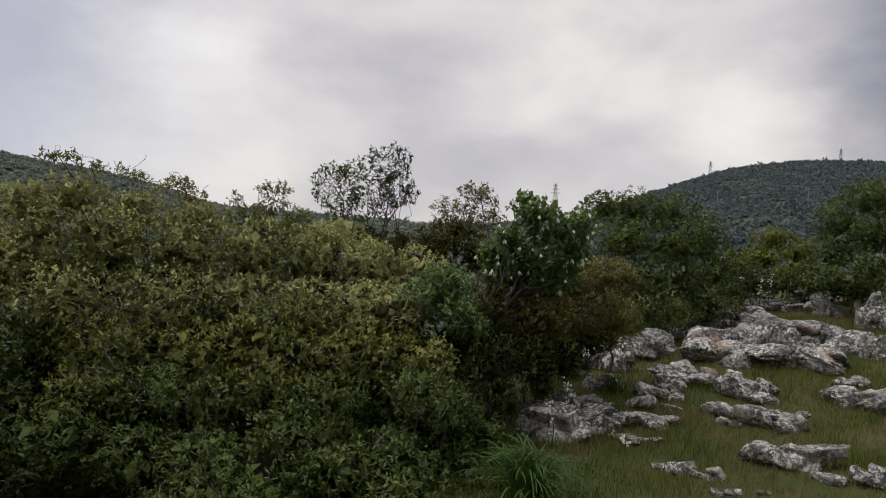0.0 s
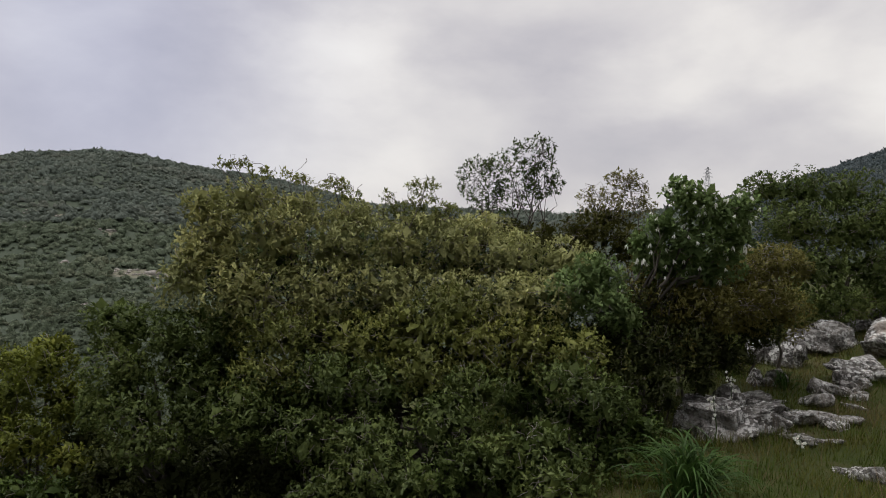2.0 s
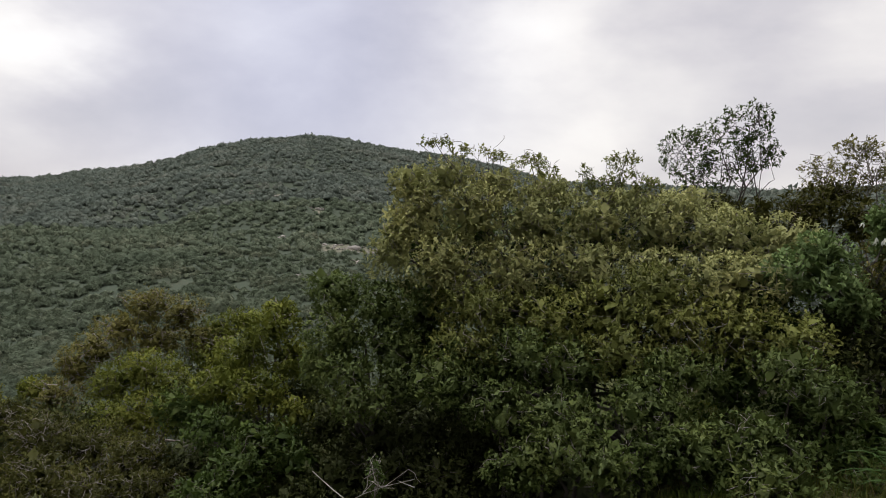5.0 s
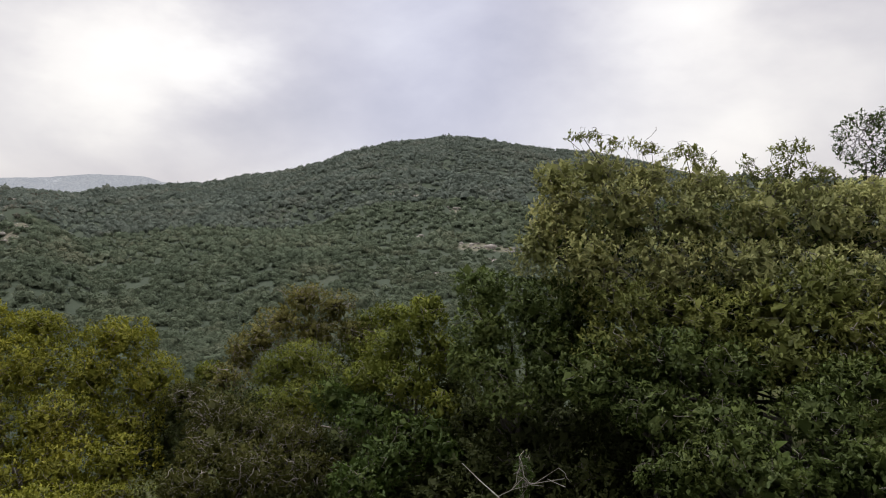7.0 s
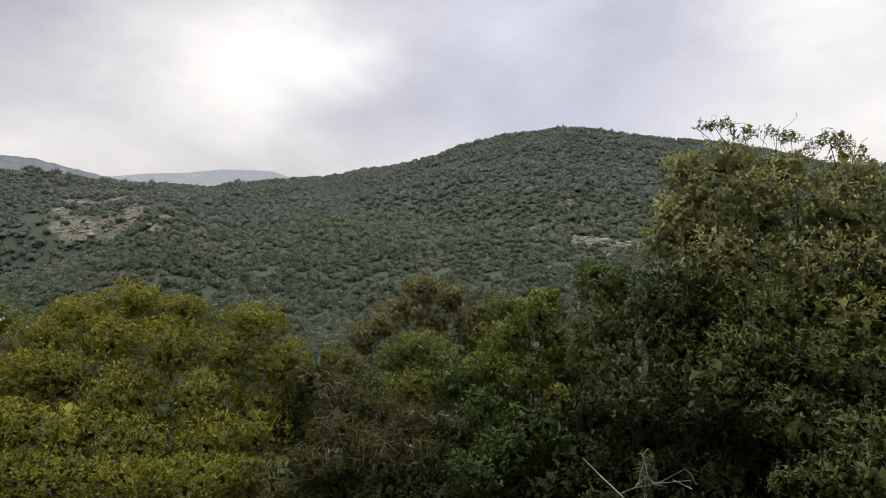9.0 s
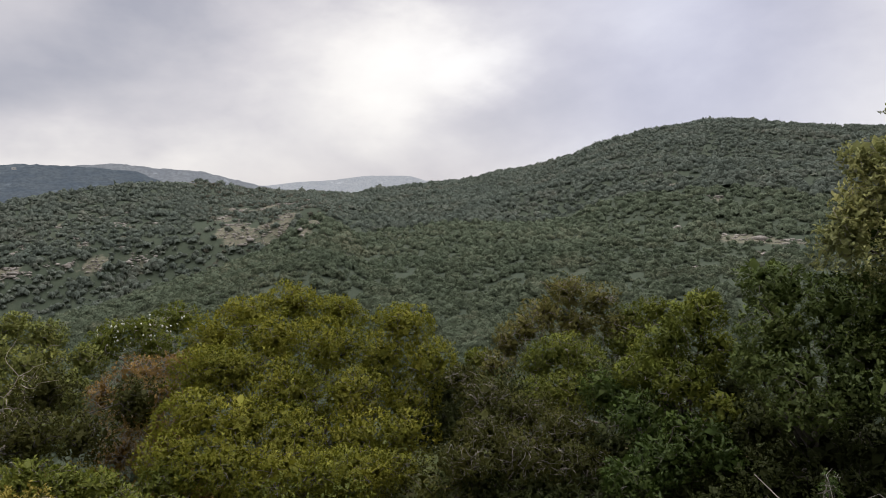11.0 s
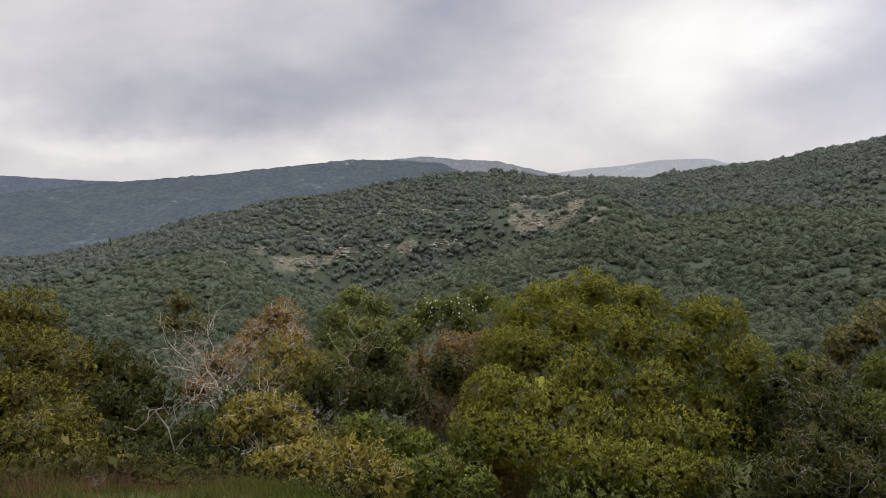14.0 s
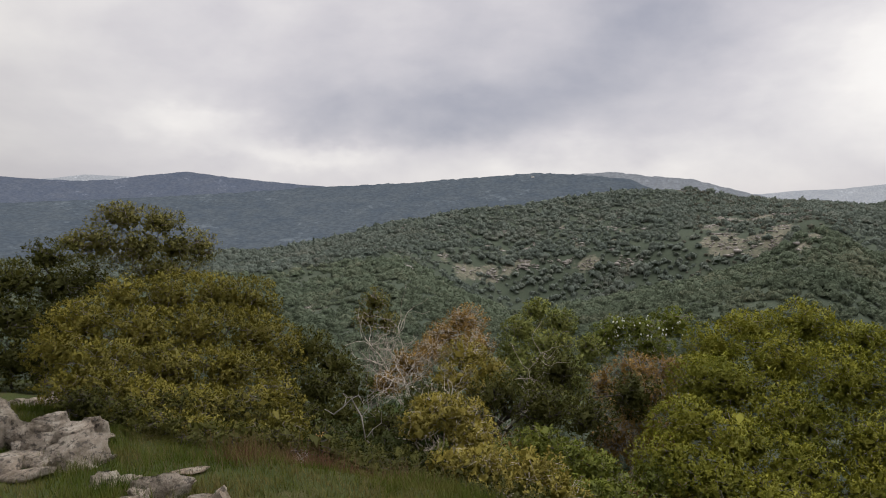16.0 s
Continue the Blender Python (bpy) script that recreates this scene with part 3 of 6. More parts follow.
def woods(name, label, az0, az1, r0, r1, spacing, size, material, seed, thin=0.0, edge=12, shapes=None):
    shapes = shapes or FAR_CROWNS
    rng = np.random.default_rng(seed)
    area = radians(az1 - az0) * (r1 * r1 - r0 * r0) / 2
    n = int(area / spacing ** 2)
    az = rng.uniform(az0, az1, n)
    r = np.sqrt(rng.uniform(r0 * r0, r1 * r1, n))
    r_keep = r < smooth_table(az, HILL_R_AZ, HILL_R) + edge
    az, r = az[r_keep], r[r_keep]
    x, y = -r * np.sin(np.radians(az)), r * np.cos(np.radians(az))
    keep = fractal(np.stack([x / 30, y / 30, 0 * x], -1), 4, 21) < 0.62 - thin + rng.normal(0, 0.35, len(x))
    for cx, cy, rad in OPEN:
        d = np.hypot((x - cx), (y - cy)) / (rad * 1.1)
        keep &= ~((d < 1.0) & (rng.random(len(x)) < 0.8))
    x, y, az, r = x[keep], y[keep], az[keep], r[keep]
    z = land(az, r)
    s = size * np.exp(np.clip(rng.normal(-0.12, 0.32, len(x)), -0.8, 0.38)) * (1 + 0.25 * fractal(np.stack([x / 25, y / 25, 0 * x], -1), 2, 8))
    z = z + 0.15 * s
    vs, fs, base = [], [], 0
    pick = rng.integers(0, len(shapes), len(x))
    for k, (tv, tf) in enumerate(shapes):
        m = np.where(pick == k)[0]
        if not len(m):
            continue
        a = rng.uniform(0, 2 * np.pi, len(m))
        c, sn = np.cos(a)[:, None], np.sin(a)[:, None]
        vx = tv[None, :, 0] * c - tv[None, :, 1] * sn
        vy = tv[None, :, 0] * sn + tv[None, :, 1] * c
        v = np.stack([vx * s[m, None] + x[m, None], vy * s[m, None] + y[m, None], (tv[None, :, 2] * rng.uniform(0.85, 1.2, len(m))[:, None]) * s[m, None] + z[m, None]], -1)
        vs.append(v.reshape(-1, 3))
        fs.append((tf[None] + base + (np.arange(len(m)) * len(tv))[:, None, None]).reshape(-1, 3))
        base += len(m) * len(tv)
    ob = new(name, raw_mesh(name, np.concatenate(vs), np.concatenate(fs), 3, material))
    return tagged(ob, label, "woodland", kind="stuff")


woods("valley_woodland", "dense evergreen oak scrub covering the valley slope", 18, 140, 130, 200, 3.7, 2.2, M_WOODS_NEAR, 1, -1.3, shapes=CROWNS)
woods("valley_floor_woodland", "evergreen oak scrub at the foot of the slope", 18, 140, 45, 130, 5.0, 3.0, M_WOODS_NEAR, 10, -0.9)
woods("slope_woodland", "dense evergreen oak scrub on the middle slope", 18, 140, 200, 335, 3.7, 2.2, M_WOODS_NEAR, 6, -1.3, shapes=CROWNS)
woods("upper_slope_woodland", "evergreen oak scrub on the upper slope", 18, 140, 335, 455, 4.0, 2.4, M_WOODS_NEAR, 9, -1.3)
woods("hillside_woodland", "dense evergreen oak woodland on the hill", 18, 66, 455, 930, 4.5, 2.75, M_WOODS, 2, -1.2)
woods("saddle_woodland", "evergreen scrub thinning towards a stony saddle", 66, 84, 455, 930, 6.2, 2.8, M_WOODS, 3, -0.1)
woods("saddle_scrub", "dry brownish scrub scattered over the stony saddle", 72, 84, 430, 890, 7.0, 1.8, M_WOODS_DRY, 15, 0.1)
woods("skyline_woodland", "scattered taller oaks along the saddle's skyline", 58, 82, 860, 925, 11.0, 3.6, M_WOODS, 14, 0.0)
woods("knoll_woodland", "evergreen scrub on a rounded knoll", 84, 140, 455, 760, 4.6, 2.65, M_WOODS, 4, -0.9)
woods("pylon_hill_woodland", "dark wooded hill below the power line", -37, -11, 420, 1220, 4.9, 3.0, M_WOODS_HAZE_BLUE, 5, -1.0, shapes=TINY_CROWNS)
woods("back_woodland", "evergreen scrub in the dip behind the thicket", -40, 18, 60, 420, 7.5, 4.4, M_WOODS, 7)
woods("low_ridge_woodland", "evergreen scrub on the low ridge behind the thicket", -11, 18, 420, 1050, 9.0, 5.2, M_WOODS, 8, shapes=TINY_CROWNS)


def stone_templates(count, seed):
    """Low angular blocks."""
    rng, out = np.random.default_rng(seed), []
    for k in range(count):
        bm = bmesh.new()
        bmesh.ops.create_icosphere(bm, subdivisions=1, radius=1.0)
        v = np.array([x.co[:] for x in bm.verts]) * rng.uniform(0.65, 1.2, (len(bm.verts), 1))
        out.append((v, np.array([[x.index for x in fc.verts] for fc in bm.faces])))
        bm.free()
    return out


STONES = stone_templates(8, 9)


def outcrops():
    """Pale limestone lying bare in the clearings."""
    rng = np.random.default_rng(3)
    bm_parts, faces, base = [], [], 0
    for cx, cy, rad in OPEN:
        for _ in range(int(4 + rad * 2.4)):
            a, d = rng.uniform(0, 6.28), rad * rng.random() ** 0.7
            x, y = cx + d * math.cos(a) * 1.3, cy + d * math.sin(a)
            tv, tf = STONES[rng.integers(0, len(STONES))]
            size = math.exp(rng.normal(-0.35, 0.55))
            s = size * np.array([rng.uniform(0.7, 1.5), rng.uniform(0.7, 1.5), rng.uniform(0.25, 0.55)])
            bm_parts.append(tv * s + (x, y, ground_z(x, y) + 0.12))
            faces.append(tf + base)
            base += len(tv)
    ob = new("limestone_outcrops", raw_mesh("limestone_outcrops", np.concatenate(bm_parts), np.concatenate(faces), 3, M_OUTCROP))
    return tagged(ob, "pale limestone outcrops bare among the hillside scrub", "rocks", kind="stuff")


outcrops()

# ---- trees and bushes ----


def leaf_arrays(base, axis, length, width, rng, out):
    """Folded leaf blades: two triangles on a midrib, with soft shading normals that lean to the bough's outside."""
    n = len(base)
    up = np.array([0, 0, 1.0]) + rng.normal(0, 0.35, (n, 3))
    side = unit(np.cross(axis, up))
    nor = np.cross(side, axis)
    turn = np.where((nor * out).sum(1) < 0, -1.0, 1.0)[:, None]
    side, nor = side * turn, nor * turn
    L, w = length[:, None], (length * width)[:, None]
    mid = base + axis * L * 0.55
    tip = base + axis * L - nor * L * 0.10
    v = np.stack([base, mid + side * w + nor * L * 0.10, tip, mid - side * w + nor * L * 0.10], 1).reshape(-1, 3)
    i = (np.arange(n) * 4)[:, None]
    f = np.concatenate([i + np.array([[0, 1, 2]]), i + np.array([[0, 2, 3]])], 1).reshape(-1, 3)
    return v, f, np.repeat(unit(nor * 0.35 + out * 0.9), 4, 0)


def curve(a, b, sag, rng, k=6, wob=0.06):
    """A wavering path from a to b that starts upright."""
    a, b = np.asarray(a, float), np.asarray(b, float)
    t = np.linspace(0, 1, k)[:, None]
    d = np.linalg.norm(b - a)
    ctrl = a + (b - a) * 0.45 + np.array([0, 0, sag * d])
    p = (1 - t) ** 2 * a + 2 * t * (1 - t) * ctrl + t ** 2 * b
    w = rng.normal(0, wob * d, (k, 3))
    w[0] = w[-1] = 0
    return p + w * 0.5


def plant(name, label, category, lobes, leaf_material, bark=None, leaf=0.040, cover=1.0, seed=0, trunk_r=0.05, width=0.23, base=None, group="", twiggy=0.3,
          core=1.0, leaves=9):
    """A tree or bush: a trunk, a limb to each bough, crooked twigs, and rosettes of single leaves round a dense inner mass."""
    rng = np.random.default_rng(seed + 100)
    bark = bark or M_BARK
    L = np.array(lobes, float)
    far = math.hypot(L[0, 0], L[0, 1])
    pitch = 0.088 * (leaf / 0.044) ** 0.8 * max(1.0, far / 9.0) ** 0.5
    bx, by = (L[:, 0].mean() * 1.07, L[:, 1].mean() * 1.07) if base is None else base
    bz = ground_z(bx, by) - 0.06
    off = np.array([bx, by, bz])
    root = new(name)
    root.location = off
    tagged(root, label, category, group)
    low = max(0.12, min(0.6, (L[:, 2] - L[:, 4]).min() - bz))
    fork = off + np.array([rng.normal(0, 0.05), rng.normal(0, 0.05), low + 0.1])
    v, f = tubes([curve(off, fork, 0.1, rng, 5, 0.05)], [np.linspace(trunk_r, trunk_r * 0.7, 5)], 8)
    trunk = child("trunk", raw_mesh("trunk", v - off, f, 4, bark, True), root)
    lv, lf, ln_out, count = [], [], [], 0
    paths, radii = [], []

    def add(b, ax, ln, w, out):
        nonlocal count
        v, f, normals = leaf_arrays(b, ax, ln, w, rng, out)
        ln_out.append(normals)
        lv.append(v)
        lf.append(f + count)
        count += len(v)

    for li, (x, y, z, rx, rz) in enumerate(L):
        c, rad = np.array([x, y, z]), np.array([rx, rx, rz])
        foot = ground_z(x * 1.03, y * 1.03)
        p = curve(fork if z - foot > 0.75 else (x * 1.03, y * 1.03, foot - 0.05), c, 0.12, rng, 7, 0.08)
        v, f = tubes([p], [np.linspace(min(0.02, trunk_r * 0.4), min(0.006, 0.02 * rx), 7)], 6)
        child("limb", raw_mesh("limb", v - off, f, 4, M_BARK_DARK if far < 6.5 else bark, True), trunk)
        toward = -np.array([x, y, 0]) / math.hypot(x, y)
        area = 4 * np.pi * (rx * rx + 2 * rx * rz) / 3
        n = int(area / pitch ** 2 * (1.9 if far < 6.5 else 1.6) * cover)
        d = unit(rng.normal(0, 1, (n, 3)) + np.array([0, 0, 0.15]))
        d = d[(d @ toward > -0.35) | (rng.random(n) < 0.3)]
        n = len(d)
        lump = fractal((c + d * rad) * 3.1, 3, seed)
        reach = np.where(rng.random(n) < 0.72, rng.uniform(0.84, 1.06, n), rng.uniform(0.45, 0.85, n)) + 0.20 * lump
        q = c + d * rad * reach[:, None]
        keep = fractal(q * 4.2, 2, seed + 3) > -0.55 - 0.5 * rng.random(n)
        for lj, (x2, y2, z2, rx2, rz2) in enumerate(L):
            if lj != li:
                keep &= (((q - (x2, y2, z2)) / (rx2, rx2, rz2)) ** 2).sum(1) > 0.72
        q, d = q[keep], d[keep]
        n = len(q)
        if not n:
            continue
        sprig = unit(d * 0.55 + rng.normal(0, 0.45, (n, 3)) + np.array([0, 0, 0.45]))
        # rosettes: leaves fan out from the end of each sprig
        m = leaves
        spread = rng.normal(0, 0.75, (n, m, 3))
        ax = unit(sprig[:, None] * 0.75 + spread)
        slide = rng.uniform(0, 1, (n, m, 1)) ** 1.6 * pitch * 0.9
        b = q[:, None] - sprig[:, None] * slide
        ln = leaf * rng.uniform(0.6, 1.25, (n, m)) * rng.uniform(0.8, 1.2, (n, 1))
        thin = (rng.random((n, m)) < rng.uniform(0.55, 1.0, (n, 1))).ravel()
        out = unit(d[:, None] * 0.6 + sprig[:, None] * 0.35 + ax * 0.35 + np.array([0, 0, 0.1]))
        add(b.reshape(-1, 3)[thin], ax.reshape(-1, 3)[thin], ln.ravel()[thin], width, out.reshape(-1, 3)[thin])
        # crooked twigs between the limb and the rosettes
        some = rng.random(n) < min(0.8, (0.11 if far < 6.5 else 0.26) * twiggy + 0.03)
        for e, s in zip(q[some], sprig[some]):
            a = c + (e - c) * rng.uniform(0.25, 0.6) + rng.normal(0, 0.05, 3)
            mid = (a + e) / 2 + rng.normal(0, 0.03, 3)
            paths.append(np.array([a, a + (mid - a) * 0.55 + rng.normal(0, 0.02, 3), mid, mid + (e - mid) * 0.55 + rng.normal(0, 0.022, 3), e]))
            radii.append(np.linspace(1.0, 0.4, 5) * rng.uniform(0.0016, 0.0034) * max(1.0, far / 6))
        nb = max(2, int(5 * twiggy * rx / 0.35))
        ends = c + unit(rng.normal(0, 1, (nb, 3)) + toward * 0.5) * rad * rng.uniform(0.75, 1.08, (nb, 1))
        for e in ends:
            k = curve(p[rng.integers(4, 7)], e, 0.1, rng, 5, 0.16)
            paths.append(k)
            radii.append(np.linspace(1.0, 0.35, 5) * rng.uniform(0.0035, 0.006))
        # outsized leaves inside, added to block light and views through the bough
        k = int(core * area * 125)
        if k:
            d = unit(rng.normal(0, 1, (k, 3)))
            add(c + d * rad * rng.uniform(0.05, 0.60, (k, 1)), unit(rng.normal(0, 1, (k, 3))), rng.uniform(0.08, 0.14, k), 0.34, d)
    if paths:
        v, f = tubes(np.array(paths), np.array(radii), 4)
        child("brushwood", raw_mesh("brushwood", v - off, f, 4, bark), root)["kind"] = "stuff"
    crown = child("crown", raw_mesh("crown", np.concatenate(lv) - off, np.concatenate(lf), 3, leaf_material, True), root)
    crown.data.normals_split_custom_set_from_vertices(np.concatenate(ln_out).astype(np.float32))
    crown["kind"] = "stuff"
    return root


OAK = "evergreen oak"
# crown leaves lighter, lower and inner oaks darker: top light in the colour
plant("oak_bush", "large olive-leaved evergreen oak bush with grey twigs", OAK, [(-3.04, 4.71, 1.54, 0.29, 0.31), (-2.70, 5.02, 1.54, 0.39, 0.31), (-2.27, 5.32, 1.49, 0.40, 0.29), (-1.80, 5.60, 1.47, 0.41, 0.30),
      (-1.31, 5.83, 1.45, 0.39, 0.30), (-0.82, 5.91, 1.38, 0.39, 0.28), (-0.37, 6.04, 1.31, 0.34, 0.26), (-3.17, 4.49, 1.22, 0.24, 0.26),
      (-2.75, 4.62, 1.11, 0.40, 0.29), (-2.29, 4.96, 1.07, 0.40, 0.29), (-1.75, 5.27, 1.09, 0.39, 0.29), (-1.22, 5.41, 1.03, 0.39, 0.29),
      (-0.69, 5.49, 1.03, 0.39, 0.29)],
      M_LEAF_PALE_LIT, M_BARK_PALE, seed=1, trunk_r=0.08, cover=1.0, twiggy=0.5)
plant("oak_bush", "open twiggy crown of an oak bush with few leaves", OAK, [(-3.19, 4.72, 1.82, 0.21, 0.17), (-2.96, 4.98, 1.86, 0.30, 0.18), (-2.61, 5.28, 1.82, 0.31, 0.16), (-2.23, 5.56, 1.75, 0.31, 0.15),
      (-3.12, 4.53, 1.42, 0.21, 0.19), (-1.16, 6.26, 1.66, 0.39, 0.15), (-1.64, 5.96, 1.68, 0.32, 0.13)],
      M_LEAF_PALE_LIT, M_BARK_PALE, seed=36, trunk_r=0.05, cover=0.6, twiggy=1.4)
plant("oak_bush", "dense olive-green oak bush with hollows and bare twigs", OAK, [(-2.40, 4.54, 0.82, 0.38, 0.25), (-1.92, 4.73, 0.73, 0.34, 0.25), (-1.47, 5.00, 0.77, 0.39, 0.25), (-0.99, 5.10, 0.74, 0.37, 0.25),
      (-0.56, 5.16, 0.72, 0.32, 0.23), (-0.19, 5.08, 0.71, 0.25, 0.19), (-1.22, 5.20, 0.99, 0.35, 0.21), (-2.40, 4.36, 0.54, 0.33, 0.22),
      (-1.36, 4.77, 0.55, 0.31, 0.20)],
      M_LEAF_OLIVE, M_BARK_PALE, seed=2, trunk_r=0.07, cover=0.95, twiggy=0.7)
plant("oak_bush", "olive oak bush with boughs reaching down to the grass", OAK, [(-1.93, 4.36, 0.52, 0.28, 0.20), (-0.92, 4.75, 0.46, 0.30, 0.19), (-0.22, 4.84, 0.55, 0.28, 0.17), (-0.03, 4.72, 0.46, 0.28, 0.15),
      (-1.06, 4.46, 0.29, 0.31, 0.20), (-1.51, 4.30, 0.17, 0.25, 0.17), (-1.94, 4.14, 0.18, 0.25, 0.17), (-0.80, 4.34, 0.10, 0.32, 0.18),
      (-1.24, 4.09, -0.03, 0.32, 0.19), (-0.38, 4.51, 0.14, 0.31, 0.19), (-2.43, 4.06, 0.35, 0.23, 0.19), (-1.60, 3.98, -0.00, 0.24, 0.16),
      (-0.28, 4.25, -0.02, 0.32, 0.16)],
      M_LEAF_OAK, M_BARK_PALE, seed=3, trunk_r=0.07, cover=1.0, twiggy=0.5)
# inner bush: the thicket's shade is put into its darker leaf colour
plant("oak_bush", "dark green glossy oak bush inside the thicket, shade in its leaf colour", OAK, [(-2.95, 4.61, 0.44, 0.39, 0.29), (-2.39, 4.74, 0.19, 0.38, 0.28), (-1.80, 4.99, 0.23, 0.38, 0.28), (-1.32, 5.37, 0.34, 0.44, 0.30),
      (-0.65, 5.26, 0.28, 0.43, 0.28), (-0.14, 5.15, 0.15, 0.37, 0.28), (-1.12, 4.72, -0.19, 0.40, 0.27), (-0.62, 5.77, 0.81, 0.46, 0.31),
      (-2.06, 5.44, 0.76, 0.46, 0.31), (-0.58, 4.70, -0.19, 0.44, 0.22), (0.06, 4.80, 0.03, 0.24, 0.22), (0.19, 4.46, -0.02, 0.19, 0.17),
      (0.28, 5.04, 0.15, 0.23, 0.19)],
      M_LEAF_GREEN, seed=34, trunk_r=0.06, cover=0.7, twiggy=0.3)
plant("oak_bush", "fresh green oak bush at the thicket's edge", OAK, [(-3.49, 4.24, 0.84, 0.28, 0.21), (-3.16, 4.34, 0.75, 0.33, 0.23), (-3.37, 4.02, 0.56, 0.27, 0.23), (-3.00, 4.26, 0.48, 0.34, 0.23),
      (-3.21, 3.95, 0.32, 0.31, 0.20), (-2.90, 4.15, 0.27, 0.27, 0.18), (-3.68, 4.24, 0.95, 0.18, 0.09), (-2.95, 4.59, 0.76, 0.26, 0.24),
      (-3.03, 3.89, 0.14, 0.24, 0.15), (-3.51, 3.97, 0.31, 0.21, 0.19)],
      M_LEAF_OAK, seed=4, trunk_r=0.06, cover=1.25, twiggy=0.3)
plant("oak_bush", "green oak boughs hanging over a dark hollow", OAK, [(-2.52, 4.13, 0.28, 0.22, 0.15), (-2.04, 4.12, 0.21, 0.27, 0.19), (-2.48, 4.31, 0.42, 0.26, 0.18), (-2.05, 4.52, 0.45, 0.29, 0.20),
      (-1.67, 4.55, 0.47, 0.30, 0.19), (-1.67, 4.15, 0.21, 0.24, 0.16), (-1.49, 4.05, 0.06, 0.28, 0.18), (-1.75, 3.89, -0.11, 0.24, 0.14)],
      M_LEAF_OAK, seed=37, trunk_r=0.05, cover=0.95, twiggy=0.5)
plant("oak_sprigs", "thin upright oak shoots above the thicket", OAK, [(-2.94, 4.74, 2.14, 0.15, 0.06), (-2.81, 4.94, 2.09, 0.13, 0.05), (-2.67, 5.13, 2.11, 0.06, 0.06), (-2.55, 5.19, 2.06, 0.10, 0.05),
      (-2.35, 5.40, 2.02, 0.16, 0.07), (-2.25, 5.55, 1.93, 0.11, 0.05), (-1.95, 5.67, 1.93, 0.07, 0.07), (-1.62, 5.77, 1.99, 0.17, 0.13),
      (-1.79, 5.72, 1.82, 0.21, 0.07), (-1.44, 5.92, 1.83, 0.14, 0.06)],
      M_LEAF_OLIVE, seed=5, leaf=0.032, cover=0.85, twiggy=1.6, trunk_r=0.02, core=0)
plant("leafy_bush", "bright green leafy bush", "bush", [(-0.07, 5.59, 1.29, 0.24, 0.18), (-0.01, 5.47, 1.07, 0.23, 0.20), (-0.30, 5.47, 1.12, 0.21, 0.17), (0.14, 5.55, 0.90, 0.19, 0.17)],
      M_LEAF_STYRAX, seed=6, leaf=0.042, width=0.3, cover=1.2)
plant("olive_bush", "dull olive bush behind the thicket", "bush", [(-0.63, 6.77, 1.49, 0.35, 0.23), (-0.22, 6.90, 1.57, 0.36, 0.27), (0.20, 6.90, 1.53, 0.27, 0.24), (-0.98, 6.73, 1.59, 0.35, 0.16),
      (0.01, 7.10, 1.76, 0.21, 0.15), (-1.39, 6.45, 1.60, 0.34, 0.17)],
      M_LEAF_DUSK_SHADE, seed=38, leaf=0.038, cover=1.1, twiggy=0.5)
plant("dark_bush", "dark green bush in the shade of the thicket", "bush", [(0.35, 5.70, 0.62, 0.28, 0.25), (0.70, 5.98, 0.66, 0.26, 0.24), (0.18, 5.45, 0.37, 0.24, 0.23), (0.45, 5.54, 0.36, 0.21, 0.19),
      (0.05, 5.72, 0.70, 0.23, 0.25), (0.30, 5.96, 0.98, 0.23, 0.21), (1.14, 6.61, 0.49, 0.22, 0.19), (0.83, 5.92, 0.40, 0.15, 0.13),
      (1.55, 7.37, 0.63, 0.25, 0.18), (-0.02, 5.10, 0.18, 0.23, 0.21), (0.25, 5.19, 0.16, 0.14, 0.12), (0.64, 6.33, 0.95, 0.25, 0.22)],
      M_LEAF_DARK_SHADE, seed=7, cover=1.3, base=(0.25, 6.0))
plant("oak_bush", "yellowish olive oak bush below the slope's edge", OAK, [(-4.53, 4.47, 0.45, 0.28, 0.19), (-4.67, 4.27, 0.24, 0.25, 0.18), (-4.32, 4.45, 0.18, 0.27, 0.22), (-4.66, 3.90, 0.01, 0.24, 0.15),
      (-4.33, 4.08, -0.05, 0.29, 0.20), (-4.02, 4.16, -0.21, 0.21, 0.16), (-4.55, 4.62, 0.57, 0.17, 0.14), (-4.79, 4.23, 0.06, 0.28, 0.20)],
      M_LEAF_LIME, M_BARK_PALE, seed=8, leaf=0.042, cover=1.2, twiggy=0.5)
plant("dark_bush", "dark brownish bush under the slope's edge", "bush", [(-4.44, 3.70, -0.29, 0.28, 0.22), (-3.99, 3.83, -0.37, 0.28, 0.20), (-4.02, 3.56, -0.52, 0.30, 0.19), (-4.95, 3.79, -0.21, 0.25, 0.21),
      (-3.70, 3.90, -0.47, 0.17, 0.17), (-4.07, 3.29, -0.62, 0.29, 0.17)],
      M_LEAF_GREEN, seed=35, leaf=0.042, cover=1.0)
plant("round_bush", "rounded olive-green bush on the slope", "bush", [(-6.97, 4.81, -0.40, 0.43, 0.28), (-6.68, 4.94, -0.59, 0.37, 0.28), (-7.11, 4.57, -0.52, 0.33, 0.28), (-6.56, 4.67, -0.79, 0.50, 0.27),
      (-6.78, 4.34, -0.83, 0.43, 0.27)],
      M_LEAF_LIME, seed=9, leaf=0.036, cover=1.4)
